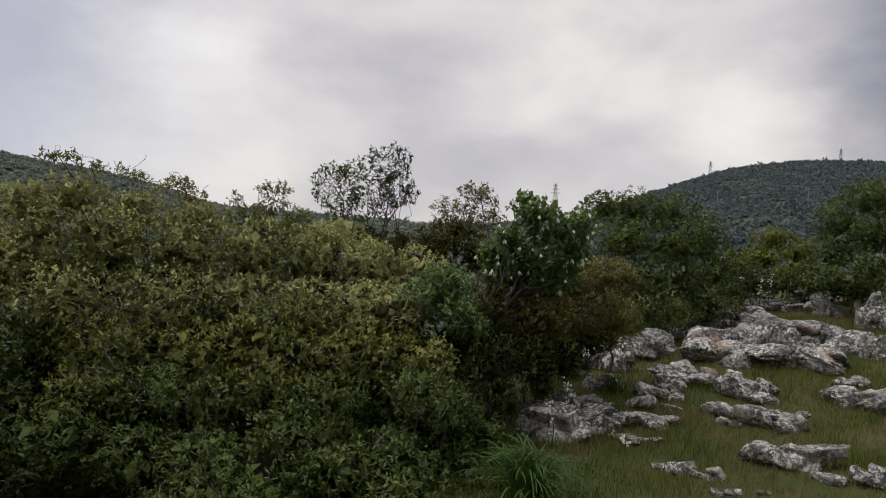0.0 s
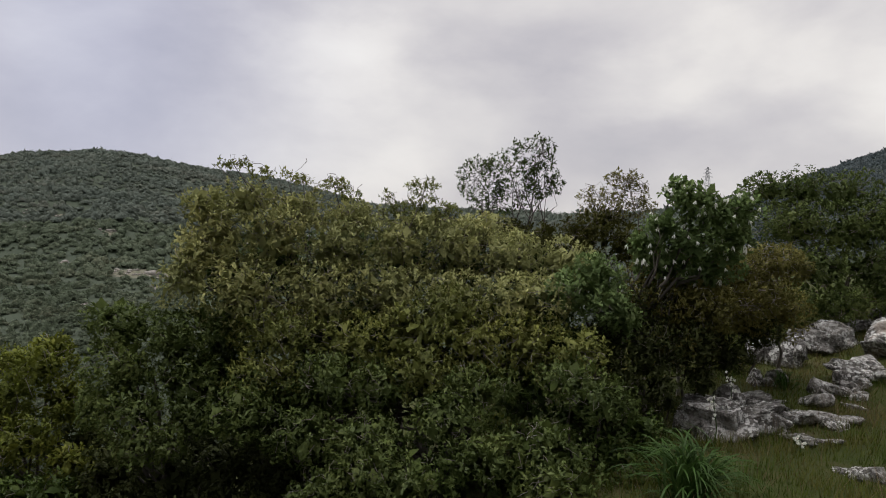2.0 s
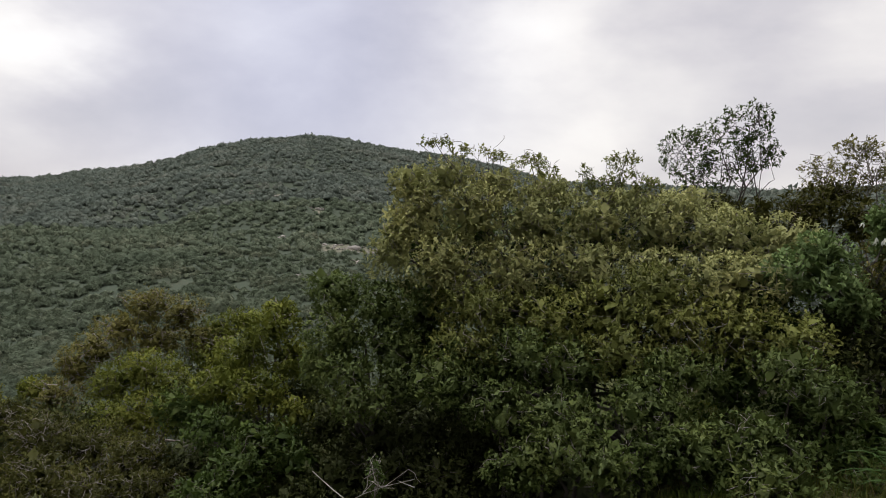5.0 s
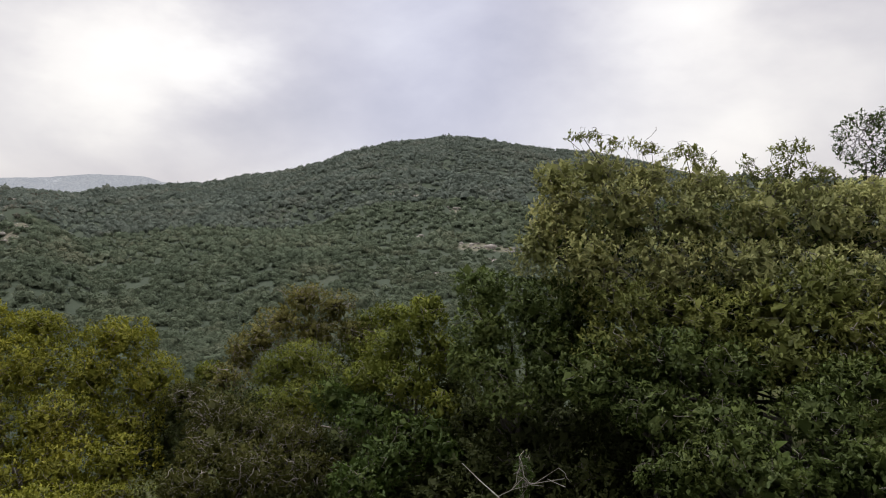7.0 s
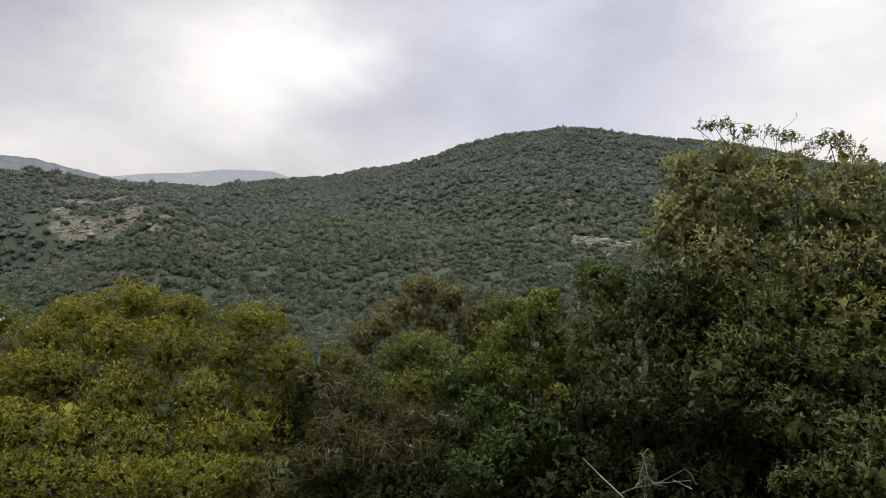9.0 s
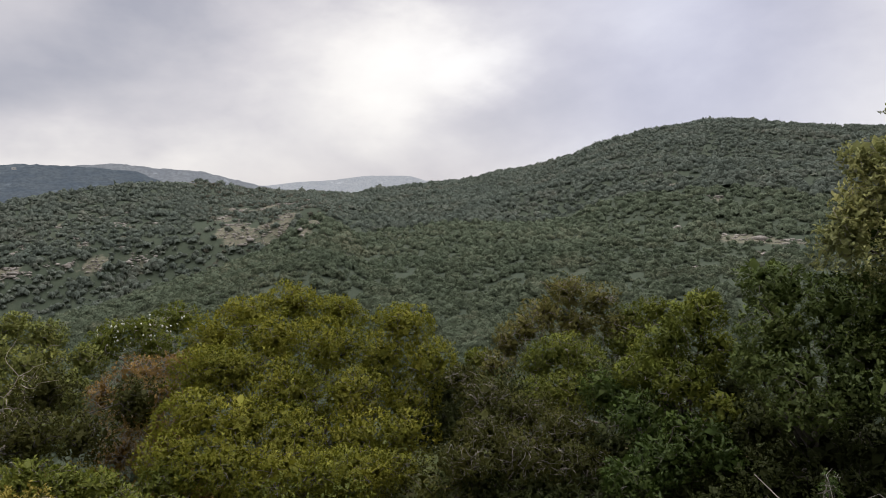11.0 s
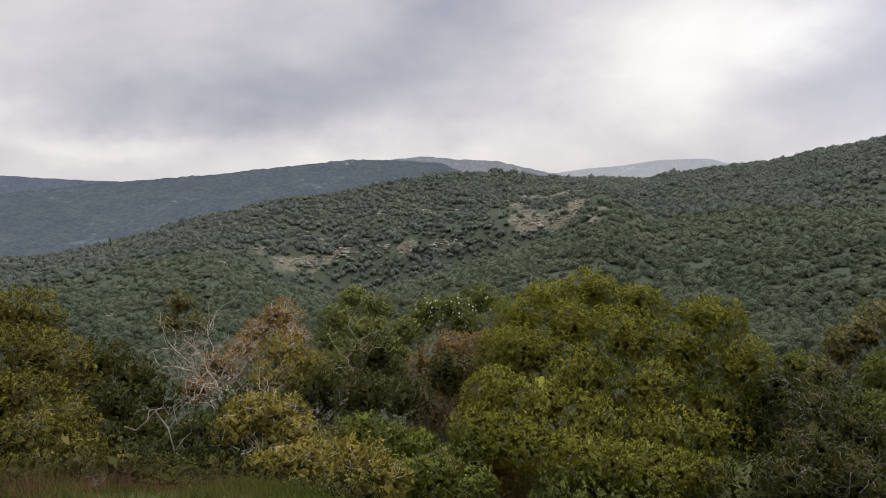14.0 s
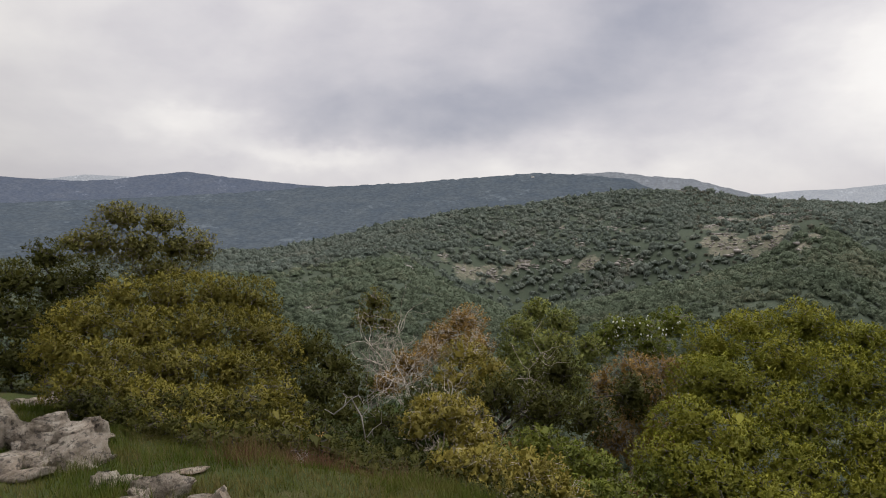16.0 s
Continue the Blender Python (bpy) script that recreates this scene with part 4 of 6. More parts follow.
plant("pale_bush", "thin pale-twigged grey-green tree on the slope", "tree", [(-7.83, 5.55, 0.19, 0.40, 0.31), (-7.58, 5.85, 0.10, 0.37, 0.27), (-7.90, 5.21, -0.06, 0.37, 0.29), (-7.61, 5.57, -0.19, 0.45, 0.25),
      (-7.87, 4.56, -0.42, 0.24, 0.36), (-7.87, 4.82, -0.24, 0.31, 0.28), (-7.30, 5.93, -0.25, 0.33, 0.29), (-7.74, 4.23, -0.71, 0.31, 0.31)],
      M_LEAF_GREY, M_BARK_PALE, seed=10, cover=0.75, twiggy=1.0, leaf=0.036)
plant("dark_bush", "dark green bush on the slope", "bush", [(-7.20, 6.55, -0.07, 0.30, 0.21), (-7.23, 6.19, -0.15, 0.29, 0.23), (-7.03, 6.68, -0.24, 0.25, 0.21), (-7.01, 5.89, -0.44, 0.32, 0.28),
      (-8.56, 4.44, -0.75, 0.25, 0.17)],
      M_LEAF_LIME, seed=11, leaf=0.04, cover=1.2)
# brownish bush whose leaf colour also holds the hollow's shade
plant("brown_bush", "twiggy brownish bush, small dull leaves with shade in their colour", "bush", [(-6.19, 3.24, -0.57, 0.34, 0.24), (-5.82, 3.42, -0.64, 0.36, 0.24), (-5.41, 3.61, -0.71, 0.35, 0.22), (-5.79, 2.98, -0.74, 0.38, 0.23),
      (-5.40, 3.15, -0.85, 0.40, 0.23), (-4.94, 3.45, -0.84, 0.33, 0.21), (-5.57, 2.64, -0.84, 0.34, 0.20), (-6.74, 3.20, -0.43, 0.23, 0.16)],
      M_LEAF_DUSK_SHADE, M_BARK_PALE, seed=12, leaf=0.032, cover=1.3, twiggy=0.8)
plant("yellow_tree", "broad yellow-green tree with a dense rounded crown", "tree", [(-8.78, 1.82, 0.28, 0.38, 0.29), (-8.88, 1.27, 0.19, 0.42, 0.27), (-8.42, 2.31, 0.16, 0.38, 0.27), (-7.75, 2.93, 0.04, 0.42, 0.32),
      (-8.48, 1.50, -0.09, 0.56, 0.37), (-8.01, 2.03, -0.19, 0.54, 0.39), (-7.68, 2.60, -0.32, 0.42, 0.39), (-7.36, 3.07, -0.40, 0.38, 0.35),
      (-8.79, 0.87, -0.05, 0.42, 0.32), (-8.20, 0.95, -0.35, 0.57, 0.39), (-7.74, 1.50, -0.54, 0.55, 0.38), (-7.44, 2.10, -0.64, 0.51, 0.34),
      (-7.27, 2.73, -0.79, 0.41, 0.31)],
      M_LEAF_YELLOW, seed=13, leaf=0.034, cover=1.6, trunk_r=0.12, twiggy=0.1)
plant("yellow_tree", "lower boughs of a yellow-green tree", "tree", [(-8.14, 0.61, -0.34, 0.39, 0.35), (-7.65, 0.43, -0.66, 0.40, 0.34), (-7.37, 0.85, -0.74, 0.49, 0.33), (-7.13, 1.34, -0.87, 0.49, 0.32),
      (-6.94, 1.98, -0.93, 0.42, 0.31), (-6.84, 2.51, -0.99, 0.36, 0.28), (-7.00, 0.64, -0.96, 0.50, 0.28), (-6.69, 1.07, -1.03, 0.49, 0.25),
      (-6.49, 1.71, -1.13, 0.43, 0.28), (-6.53, 2.18, -1.21, 0.32, 0.25), (-7.26, 0.19, -0.94, 0.39, 0.29)],
      M_LEAF_YELLOW, seed=39, leaf=0.034, cover=1.45, trunk_r=0.08, twiggy=0.15)
plant("yellow_sprout", "pale yellow sprouting shoot in front of the tree", "bush", [(-6.26, 1.34, -0.84, 0.13, 0.13), (-6.10, 1.36, -0.95, 0.17, 0.14), (-6.15, 1.23, -0.93, 0.11, 0.14)],
      M_LEAF_YELLOW, seed=14, leaf=0.035, cover=1.0, twiggy=0.6, core=0.3)
plant("green_tree", "fresh green tree with upright boughs", "tree", [(-10.68, -1.50, 0.04, 0.29, 0.22), (-10.59, -1.15, -0.10, 0.36, 0.25), (-10.41, -1.71, -0.22, 0.36, 0.25), (-10.22, -1.26, -0.42, 0.48, 0.33),
      (-9.81, -1.54, -0.74, 0.47, 0.38), (-9.85, -1.00, -0.78, 0.42, 0.38), (-9.32, -1.23, -1.11, 0.49, 0.32), (-10.03, -1.76, -0.53, 0.30, 0.30),
      (-10.35, -0.67, -0.47, 0.26, 0.31)],
      M_LEAF_OLIVE, seed=15, leaf=0.045, cover=1.35, trunk_r=0.06)
P_TREE = [(-10.80, 0.06, -0.19, 0.38, 0.23), (-10.90, -0.30, -0.24, 0.26, 0.23), (-11.38, 0.58, -0.17, 0.41, 0.23), (-10.77, -0.49, -0.39, 0.27, 0.26),
      (-10.64, 0.23, -0.44, 0.41, 0.25)]
plant("styrax_tree", "green tree hung with small white flowers", "flowering tree", P_TREE,
      M_LEAF_LIME, M_BARK_PALE, seed=16, leaf=0.042, cover=1.1, twiggy=0.5)
plant("brown_bush", "half-bare brown bush with many thin twigs", "bush", [(-9.31, -0.02, -0.53, 0.36, 0.28), (-9.02, 0.18, -0.78, 0.35, 0.30), (-9.00, -0.17, -0.91, 0.35, 0.30), (-8.71, 0.15, -1.15, 0.34, 0.29),
      (-8.50, -0.30, -1.20, 0.33, 0.26), (-9.26, -0.46, -0.73, 0.20, 0.28), (-9.20, 0.37, -0.44, 0.28, 0.22)],
      M_LEAF_BROWN, M_BARK_PALE, seed=17, leaf=0.032, cover=0.85, twiggy=2.0)
plant("withering_tree", "withering brown-leaved tree with bare branches", "tree", [(-10.57, -2.65, -0.16, 0.38, 0.26), (-10.26, -2.89, -0.35, 0.38, 0.25), (-10.16, -2.36, -0.44, 0.31, 0.25), (-9.68, -3.00, -0.47, 0.30, 0.24),
      (-9.08, -3.14, -0.55, 0.32, 0.24), (-8.56, -3.28, -0.70, 0.27, 0.19)],
      M_LEAF_BROWN, M_BARK_WHITE, seed=18, cover=0.75, twiggy=2.0, leaf=0.034)
plant("yellow_bush", "pale olive bush among bare branches", "bush", [(-8.94, -2.28, -0.37, 0.35, 0.25), (-8.86, -1.94, -0.55, 0.32, 0.27), (-8.55, -2.35, -0.60, 0.34, 0.24), (-8.49, -1.92, -0.75, 0.30, 0.22)],
      M_LEAF_TAN, M_BARK_WHITE, seed=40, cover=0.95, twiggy=0.8, leaf=0.036)
plant("small_tree", "small brownish tree with a pale bare trunk", "tree", [(-10.48, -4.14, 0.11, 0.26, 0.24), (-10.30, -4.21, -0.16, 0.26, 0.23), (-10.41, -3.91, -0.20, 0.21, 0.21)],
      M_LEAF_GREY, M_BARK_PALE, seed=19, cover=0.75, twiggy=0.8, leaf=0.038, trunk_r=0.03)
plant("low_bush", "low yellow-green bush beside bare branches", "bush", [(-6.81, -2.17, -0.46, 0.29, 0.19), (-6.85, -1.91, -0.52, 0.30, 0.19), (-6.53, -2.27, -0.53, 0.21, 0.15), (-6.64, -1.70, -0.66, 0.26, 0.18),
      (-6.15, -1.82, -0.73, 0.25, 0.15), (-6.21, -1.50, -0.75, 0.30, 0.18), (-6.26, -1.12, -0.77, 0.33, 0.19), (-5.96, -1.39, -0.86, 0.43, 0.17),
      (-6.11, -0.91, -0.93, 0.33, 0.19)],
      M_LEAF_TAN, M_BARK_WHITE, seed=20, leaf=0.036, cover=1.25, twiggy=0.5)
plant("leafy_bush", "green bush at the foot of the yellow tree", "bush", [(-7.30, -1.11, -0.87, 0.29, 0.19), (-7.09, -0.80, -0.94, 0.28, 0.20), (-7.07, -0.51, -1.01, 0.28, 0.20), (-6.60, -0.73, -1.09, 0.32, 0.21),
      (-6.69, -0.34, -1.16, 0.36, 0.23), (-7.03, 0.08, -1.08, 0.31, 0.24), (-6.54, -0.02, -1.22, 0.35, 0.21)],
      M_LEAF_LIME, seed=21, leaf=0.04, cover=1.2, twiggy=0.4)
plant("round_oak", "broad rounded olive oak standing on the grass", OAK, [(-7.66, -5.27, 0.51, 0.49, 0.30), (-7.28, -5.64, 0.51, 0.49, 0.32), (-6.88, -5.99, 0.58, 0.33, 0.24), (-7.95, -4.96, 0.38, 0.42, 0.35),
      (-6.30, -5.99, 0.34, 0.42, 0.28), (-6.58, -5.49, 0.22, 0.49, 0.34), (-7.01, -5.07, 0.17, 0.50, 0.35), (-7.50, -4.62, 0.03, 0.47, 0.36),
      (-5.91, -5.91, 0.14, 0.34, 0.26), (-5.94, -5.39, 0.02, 0.46, 0.30), (-6.29, -4.92, -0.09, 0.49, 0.33), (-6.80, -4.50, -0.21, 0.47, 0.32),
      (-7.49, -4.32, -0.22, 0.32, 0.32), (-5.60, -5.42, -0.10, 0.35, 0.19), (-6.00, -4.51, -0.36, 0.47, 0.25)],
      M_LEAF_WARM, M_BARK, seed=22, leaf=0.035, cover=1.4, trunk_r=0.1, twiggy=0.15)
plant("round_oak", "low skirt of olive oak boughs over the grass", OAK, [(-5.63, -5.06, -0.16, 0.37, 0.24), (-5.56, -4.63, -0.25, 0.36, 0.24), (-5.95, -3.85, -0.33, 0.38, 0.25), (-6.46, -3.77, -0.35, 0.31, 0.24),
      (-5.21, -4.20, -0.31, 0.28, 0.18), (-5.20, -3.84, -0.35, 0.32, 0.16), (-5.39, -3.52, -0.39, 0.29, 0.16), (-5.91, -3.41, -0.44, 0.26, 0.16),
      (-5.76, -4.16, -0.30, 0.35, 0.22)],
      M_LEAF_WARM, M_BARK, seed=41, leaf=0.035, cover=1.2, trunk_r=0.05, twiggy=0.4)
plant("dark_bush", "dark green bush beside the rounded oak", "bush", [(-8.04, -4.17, -0.19, 0.32, 0.26), (-7.95, -3.78, -0.36, 0.33, 0.26), (-7.54, -3.82, -0.55, 0.39, 0.28), (-7.69, -3.45, -0.56, 0.25, 0.21),
      (-7.03, -3.79, -0.74, 0.34, 0.24), (-7.21, -3.39, -0.76, 0.30, 0.24), (-6.73, -3.35, -0.85, 0.26, 0.16)],
      M_LEAF_DUSK_SHADE, M_BARK_DARK, seed=23, leaf=0.04, cover=1.25)
plant("tall_oak", "tall dark oak with an uneven open crown", OAK, [(-10.33, -8.82, 1.48, 0.56, 0.29), (-10.68, -8.38, 1.38, 0.51, 0.31), (-9.91, -8.99, 1.04, 0.55, 0.39), (-10.30, -8.51, 0.93, 0.66, 0.42),
      (-10.86, -8.11, 0.91, 0.56, 0.39), (-11.25, -7.91, 0.89, 0.36, 0.40), (-10.50, -8.21, 0.52, 0.66, 0.39), (-9.72, -9.34, 1.04, 0.28, 0.22)],
      M_LEAF_GREY, M_BARK, seed=24, leaf=0.042, cover=1.0, trunk_r=0.12, twiggy=0.6)
plant("dark_tree", "dark shaded tree beside the tall oak", "tree", [(-8.95, -9.10, 0.81, 0.40, 0.34), (-8.36, -9.09, 0.50, 0.51, 0.36), (-8.79, -8.79, 0.38, 0.51, 0.41), (-8.10, -8.83, -0.04, 0.55, 0.45),
      (-8.49, -8.57, -0.10, 0.50, 0.45), (-7.77, -8.60, -0.54, 0.48, 0.44), (-8.01, -8.36, -0.58, 0.39, 0.39), (-9.28, -8.72, 0.42, 0.42, 0.42)],
      M_LEAF_DUSK_SHADE, M_BARK_DARK, seed=42, leaf=0.045, cover=1.3, trunk_r=0.1)
F_TREE = [(0.71, 5.90, 1.92, 0.28, 0.15), (0.49, 5.88, 1.66, 0.21, 0.19), (0.90, 5.93, 1.78, 0.26, 0.18), (0.68, 5.96, 1.56, 0.31, 0.18),
      (0.58, 5.91, 2.04, 0.11, 0.07), (0.32, 5.89, 1.52, 0.14, 0.14), (1.06, 6.11, 1.58, 0.21, 0.16), (1.13, 6.09, 1.84, 0.17, 0.16),
      (0.49, 6.07, 1.37, 0.26, 0.18), (0.88, 6.23, 1.35, 0.30, 0.17)]
plant("styrax_bush", "green bush hung with white bell flowers", "flowering bush", F_TREE,
      M_LEAF_STYRAX, M_BARK, seed=25, leaf=0.045, width=0.3, cover=1.3, base=(0.4, 6.0))
plant("twiggy_bush", "brownish twiggy bush above the rocks", "bush", [(0.42, 6.05, 1.02, 0.30, 0.20), (0.85, 6.10, 0.98, 0.32, 0.20), (0.55, 6.00, 0.68, 0.28, 0.18), (0.77, 6.64, 1.21, 0.35, 0.23), (1.18, 6.69, 1.28, 0.29, 0.22), (1.58, 6.81, 1.35, 0.27, 0.23), (1.10, 6.47, 0.96, 0.34, 0.20),
      (1.46, 6.62, 1.07, 0.26, 0.19), (0.71, 6.42, 0.92, 0.28, 0.18), (1.82, 6.96, 1.30, 0.16, 0.16)],
      M_LEAF_GREY, M_BARK_PALE, seed=26, leaf=0.034, cover=1.25, twiggy=1.4, trunk_r=0.02, base=(0.75, 6.95))
plant("dark_tree", "dense dark green tree behind the rocks", "tree", [(2.82, 10.61, 2.26, 0.47, 0.36), (2.43, 10.91, 2.31, 0.41, 0.27), (3.32, 10.47, 2.19, 0.46, 0.40), (2.66, 10.26, 1.76, 0.64, 0.41),
      (3.30, 10.07, 1.70, 0.59, 0.41), (3.81, 10.32, 1.81, 0.40, 0.47), (2.89, 9.77, 1.18, 0.53, 0.37), (3.48, 9.79, 1.20, 0.54, 0.38),
      (4.02, 10.13, 1.38, 0.40, 0.42), (2.99, 9.50, 0.79, 0.60, 0.28), (2.37, 9.26, 0.71, 0.37, 0.29), (3.71, 9.69, 0.89, 0.45, 0.25)],
      M_LEAF_OAK, seed=27, leaf=0.05, cover=1.3, trunk_r=0.1)
plant("thin_tree", "slender open tree with sparse grey-green leaves", "tree", [(-0.72, 6.87, 2.39, 0.24, 0.24), (-1.00, 6.90, 2.30, 0.23, 0.19), (-1.33, 6.90, 2.18, 0.23, 0.22), (-0.86, 6.93, 2.07, 0.27, 0.17),
      (-0.61, 6.90, 2.15, 0.18, 0.15), (-1.15, 6.95, 1.95, 0.27, 0.15)],
      M_LEAF_GREEN, M_BARK_DARK, seed=28, leaf=0.036, cover=0.95, twiggy=1.6, trunk_r=0.03, base=(-0.87, 6.95), core=0)
plant("thin_tree", "slender half-bare tree with purplish twigs", "tree", [(0.24, 7.28, 2.15, 0.25, 0.18), (-0.07, 7.29, 2.00, 0.20, 0.13), (0.34, 7.29, 1.93, 0.23, 0.14), (0.06, 7.20, 1.86, 0.26, 0.12)],
      M_LEAF_GREY, M_BARK, seed=29, leaf=0.033, cover=0.75, twiggy=2.0, trunk_r=0.025, base=(0.2, 7.3), core=0)
plant("yellow_bush", "yellow-green bush at the far end of the clearing", "bush", [(6.70, 13.97, 2.00, 0.47, 0.29), (7.00, 13.61, 1.72, 0.50, 0.33), (6.40, 13.79, 1.57, 0.52, 0.33), (6.78, 13.37, 1.31, 0.58, 0.28),
      (6.09, 14.14, 1.36, 0.40, 0.33)],
      M_LEAF_LIME, seed=30, leaf=0.06, cover=1.2)
plant("edge_tree", "dark leafy tree with an upright trunk", "tree", [(7.29, 11.67, 2.66, 0.66, 0.42), (6.91, 11.93, 2.30, 0.50, 0.42), (7.25, 11.50, 2.06, 0.70, 0.49), (6.76, 11.80, 1.74, 0.53, 0.47),
      (7.03, 11.17, 1.47, 0.63, 0.40), (6.51, 11.48, 1.24, 0.46, 0.25), (7.65, 11.23, 2.07, 0.70, 0.70)],
      M_LEAF_OAK, seed=31, leaf=0.06, cover=1.2, trunk_r=0.1, base=(7.5, 12.2))
plant("dark_bush", "dark low bush behind the clearing", "bush", [(5.48, 12.22, 1.15, 0.44, 0.28), (4.91, 11.80, 0.95, 0.39, 0.24), (6.67, 12.30, 1.20, 0.54, 0.27), (6.90, 11.48, 1.11, 0.58, 0.19),
      (6.25, 12.51, 1.11, 0.48, 0.22)],
      M_LEAF_DARK_SHADE, seed=32, leaf=0.06, cover=1.2)
# undergrowth added to darken the hollows, shade held in its leaf colour
plant("dark_bush", "added undergrowth in the hollow below the oaks, leaves coloured as shade", "bush", [(-3.75, 4.35, -0.30, 0.31, 0.23), (-3.33, 4.51, -0.35, 0.33, 0.23), (-2.92, 4.67, -0.29, 0.33, 0.23), (-2.46, 4.67, -0.28, 0.31, 0.22),
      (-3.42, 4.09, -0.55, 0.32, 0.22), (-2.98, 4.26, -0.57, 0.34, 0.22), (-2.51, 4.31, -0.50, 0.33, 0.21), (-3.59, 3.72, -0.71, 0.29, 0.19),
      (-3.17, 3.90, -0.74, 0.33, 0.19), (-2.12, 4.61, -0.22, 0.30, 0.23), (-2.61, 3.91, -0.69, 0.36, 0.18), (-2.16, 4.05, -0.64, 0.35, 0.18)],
      M_LEAF_DARK_SHADE, M_BARK_DARK, seed=43, cover=1.0, leaf=0.045, twiggy=0.6)
plant("dark_bush", "dense added scrub filling the hollow, leaves coloured as shade", "bush", [(-3.82, 4.77, -0.75, 0.39, 0.34), (-3.34, 4.99, -0.69, 0.39, 0.33), (-2.82, 5.09, -0.58, 0.37, 0.32), (-4.29, 4.50, -0.79, 0.40, 0.34),
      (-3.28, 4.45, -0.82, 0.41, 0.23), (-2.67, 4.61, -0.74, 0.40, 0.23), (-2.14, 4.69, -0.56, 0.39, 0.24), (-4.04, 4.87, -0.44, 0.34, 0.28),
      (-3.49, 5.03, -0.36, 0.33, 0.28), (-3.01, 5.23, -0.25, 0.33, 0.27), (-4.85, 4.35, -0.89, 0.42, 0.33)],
      M_LEAF_DARK_SHADE, M_BARK_DARK, seed=50, cover=1.4, leaf=0.05, twiggy=0.3, core=2.0)
plant("dark_bush", "added undergrowth at the foot of the slope bushes, leaves coloured as shade", "bush", [(-4.04, 3.64, -0.87, 0.36, 0.20), (-4.55, 3.46, -1.02, 0.43, 0.21), (-5.19, 3.98, -0.87, 0.36, 0.27), (-5.12, 3.15, -1.14, 0.45, 0.22),
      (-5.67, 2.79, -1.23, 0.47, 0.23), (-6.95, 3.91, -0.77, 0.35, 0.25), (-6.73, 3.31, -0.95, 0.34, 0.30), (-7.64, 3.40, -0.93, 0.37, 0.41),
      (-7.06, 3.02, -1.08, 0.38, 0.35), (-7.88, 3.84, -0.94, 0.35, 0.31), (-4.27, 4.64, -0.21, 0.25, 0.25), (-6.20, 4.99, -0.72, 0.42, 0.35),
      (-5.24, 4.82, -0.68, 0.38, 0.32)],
      M_LEAF_DARK_SHADE, M_BARK_DARK, seed=44, cover=1.0, leaf=0.045, twiggy=0.6)
# added filling for a dark hollow, its shade put into the leaves
plant("dark_bush", "added undergrowth behind the low bushes, leaves coloured as shade", "bush", [(-7.17, -2.83, -0.83, 0.30, 0.26), (-6.59, -2.39, -0.96, 0.27, 0.21), (-6.58, -2.75, -0.98, 0.21, 0.15), (-7.76, -2.47, -0.71, 0.31, 0.28),
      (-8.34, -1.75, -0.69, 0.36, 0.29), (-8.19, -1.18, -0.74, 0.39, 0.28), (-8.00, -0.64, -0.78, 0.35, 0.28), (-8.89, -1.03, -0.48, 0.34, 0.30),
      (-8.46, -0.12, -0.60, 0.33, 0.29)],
      M_LEAF_DUSK_SHADE, M_BARK_DARK, seed=45, cover=1.0, leaf=0.042, twiggy=0.6)
# inner boughs added to close see-through gaps, coloured dark as if in shade
plant("oak_bush", "inner oak boughs added behind the crown, shade in their leaf colour", OAK, [(-3.28, 5.14, 1.30, 0.29, 0.32), (-2.97, 5.55, 1.34, 0.44, 0.33), (-2.47, 5.88, 1.29, 0.44, 0.33), (-1.92, 6.18, 1.29, 0.45, 0.34),
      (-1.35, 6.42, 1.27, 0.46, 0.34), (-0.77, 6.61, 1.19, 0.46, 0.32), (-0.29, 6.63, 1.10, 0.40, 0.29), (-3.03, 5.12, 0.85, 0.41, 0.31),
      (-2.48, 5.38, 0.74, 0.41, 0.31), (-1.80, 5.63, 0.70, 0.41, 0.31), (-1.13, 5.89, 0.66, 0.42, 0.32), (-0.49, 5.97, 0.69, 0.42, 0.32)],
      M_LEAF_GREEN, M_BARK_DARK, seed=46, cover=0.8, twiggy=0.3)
plant("dark_bush", "dull shaded bush behind the twiggy bush", "bush", [(0.49, 6.67, 1.25, 0.29, 0.26), (0.89, 7.02, 1.01, 0.37, 0.31), (1.35, 7.24, 0.89, 0.38, 0.31), (1.80, 7.55, 0.84, 0.34, 0.28),
      (1.50, 7.44, 1.19, 0.33, 0.26), (0.43, 6.33, 0.78, 0.28, 0.25), (0.93, 6.77, 0.68, 0.30, 0.21)],
      M_LEAF_GREY, M_BARK_DARK, seed=47, cover=1.1, twiggy=0.3)
# scrub whose dark leaf colour paints the hollow beside the grass
plant("dark_bush", "low scrub at the edge of the grass, hollow's shade in its colour", "bush", [(-6.41, -3.11, -0.75, 0.30, 0.17), (-6.11, -2.70, -0.78, 0.31, 0.18), (-5.87, -2.33, -0.83, 0.33, 0.19), (-5.64, -1.95, -0.85, 0.31, 0.17),
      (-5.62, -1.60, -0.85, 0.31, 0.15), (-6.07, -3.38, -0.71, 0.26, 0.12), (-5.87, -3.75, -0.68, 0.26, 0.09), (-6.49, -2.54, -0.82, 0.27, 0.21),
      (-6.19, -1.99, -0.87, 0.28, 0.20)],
      M_LEAF_DARK_SHADE, M_BARK_DARK, seed=48, cover=1.1, leaf=0.036, twiggy=0.6)
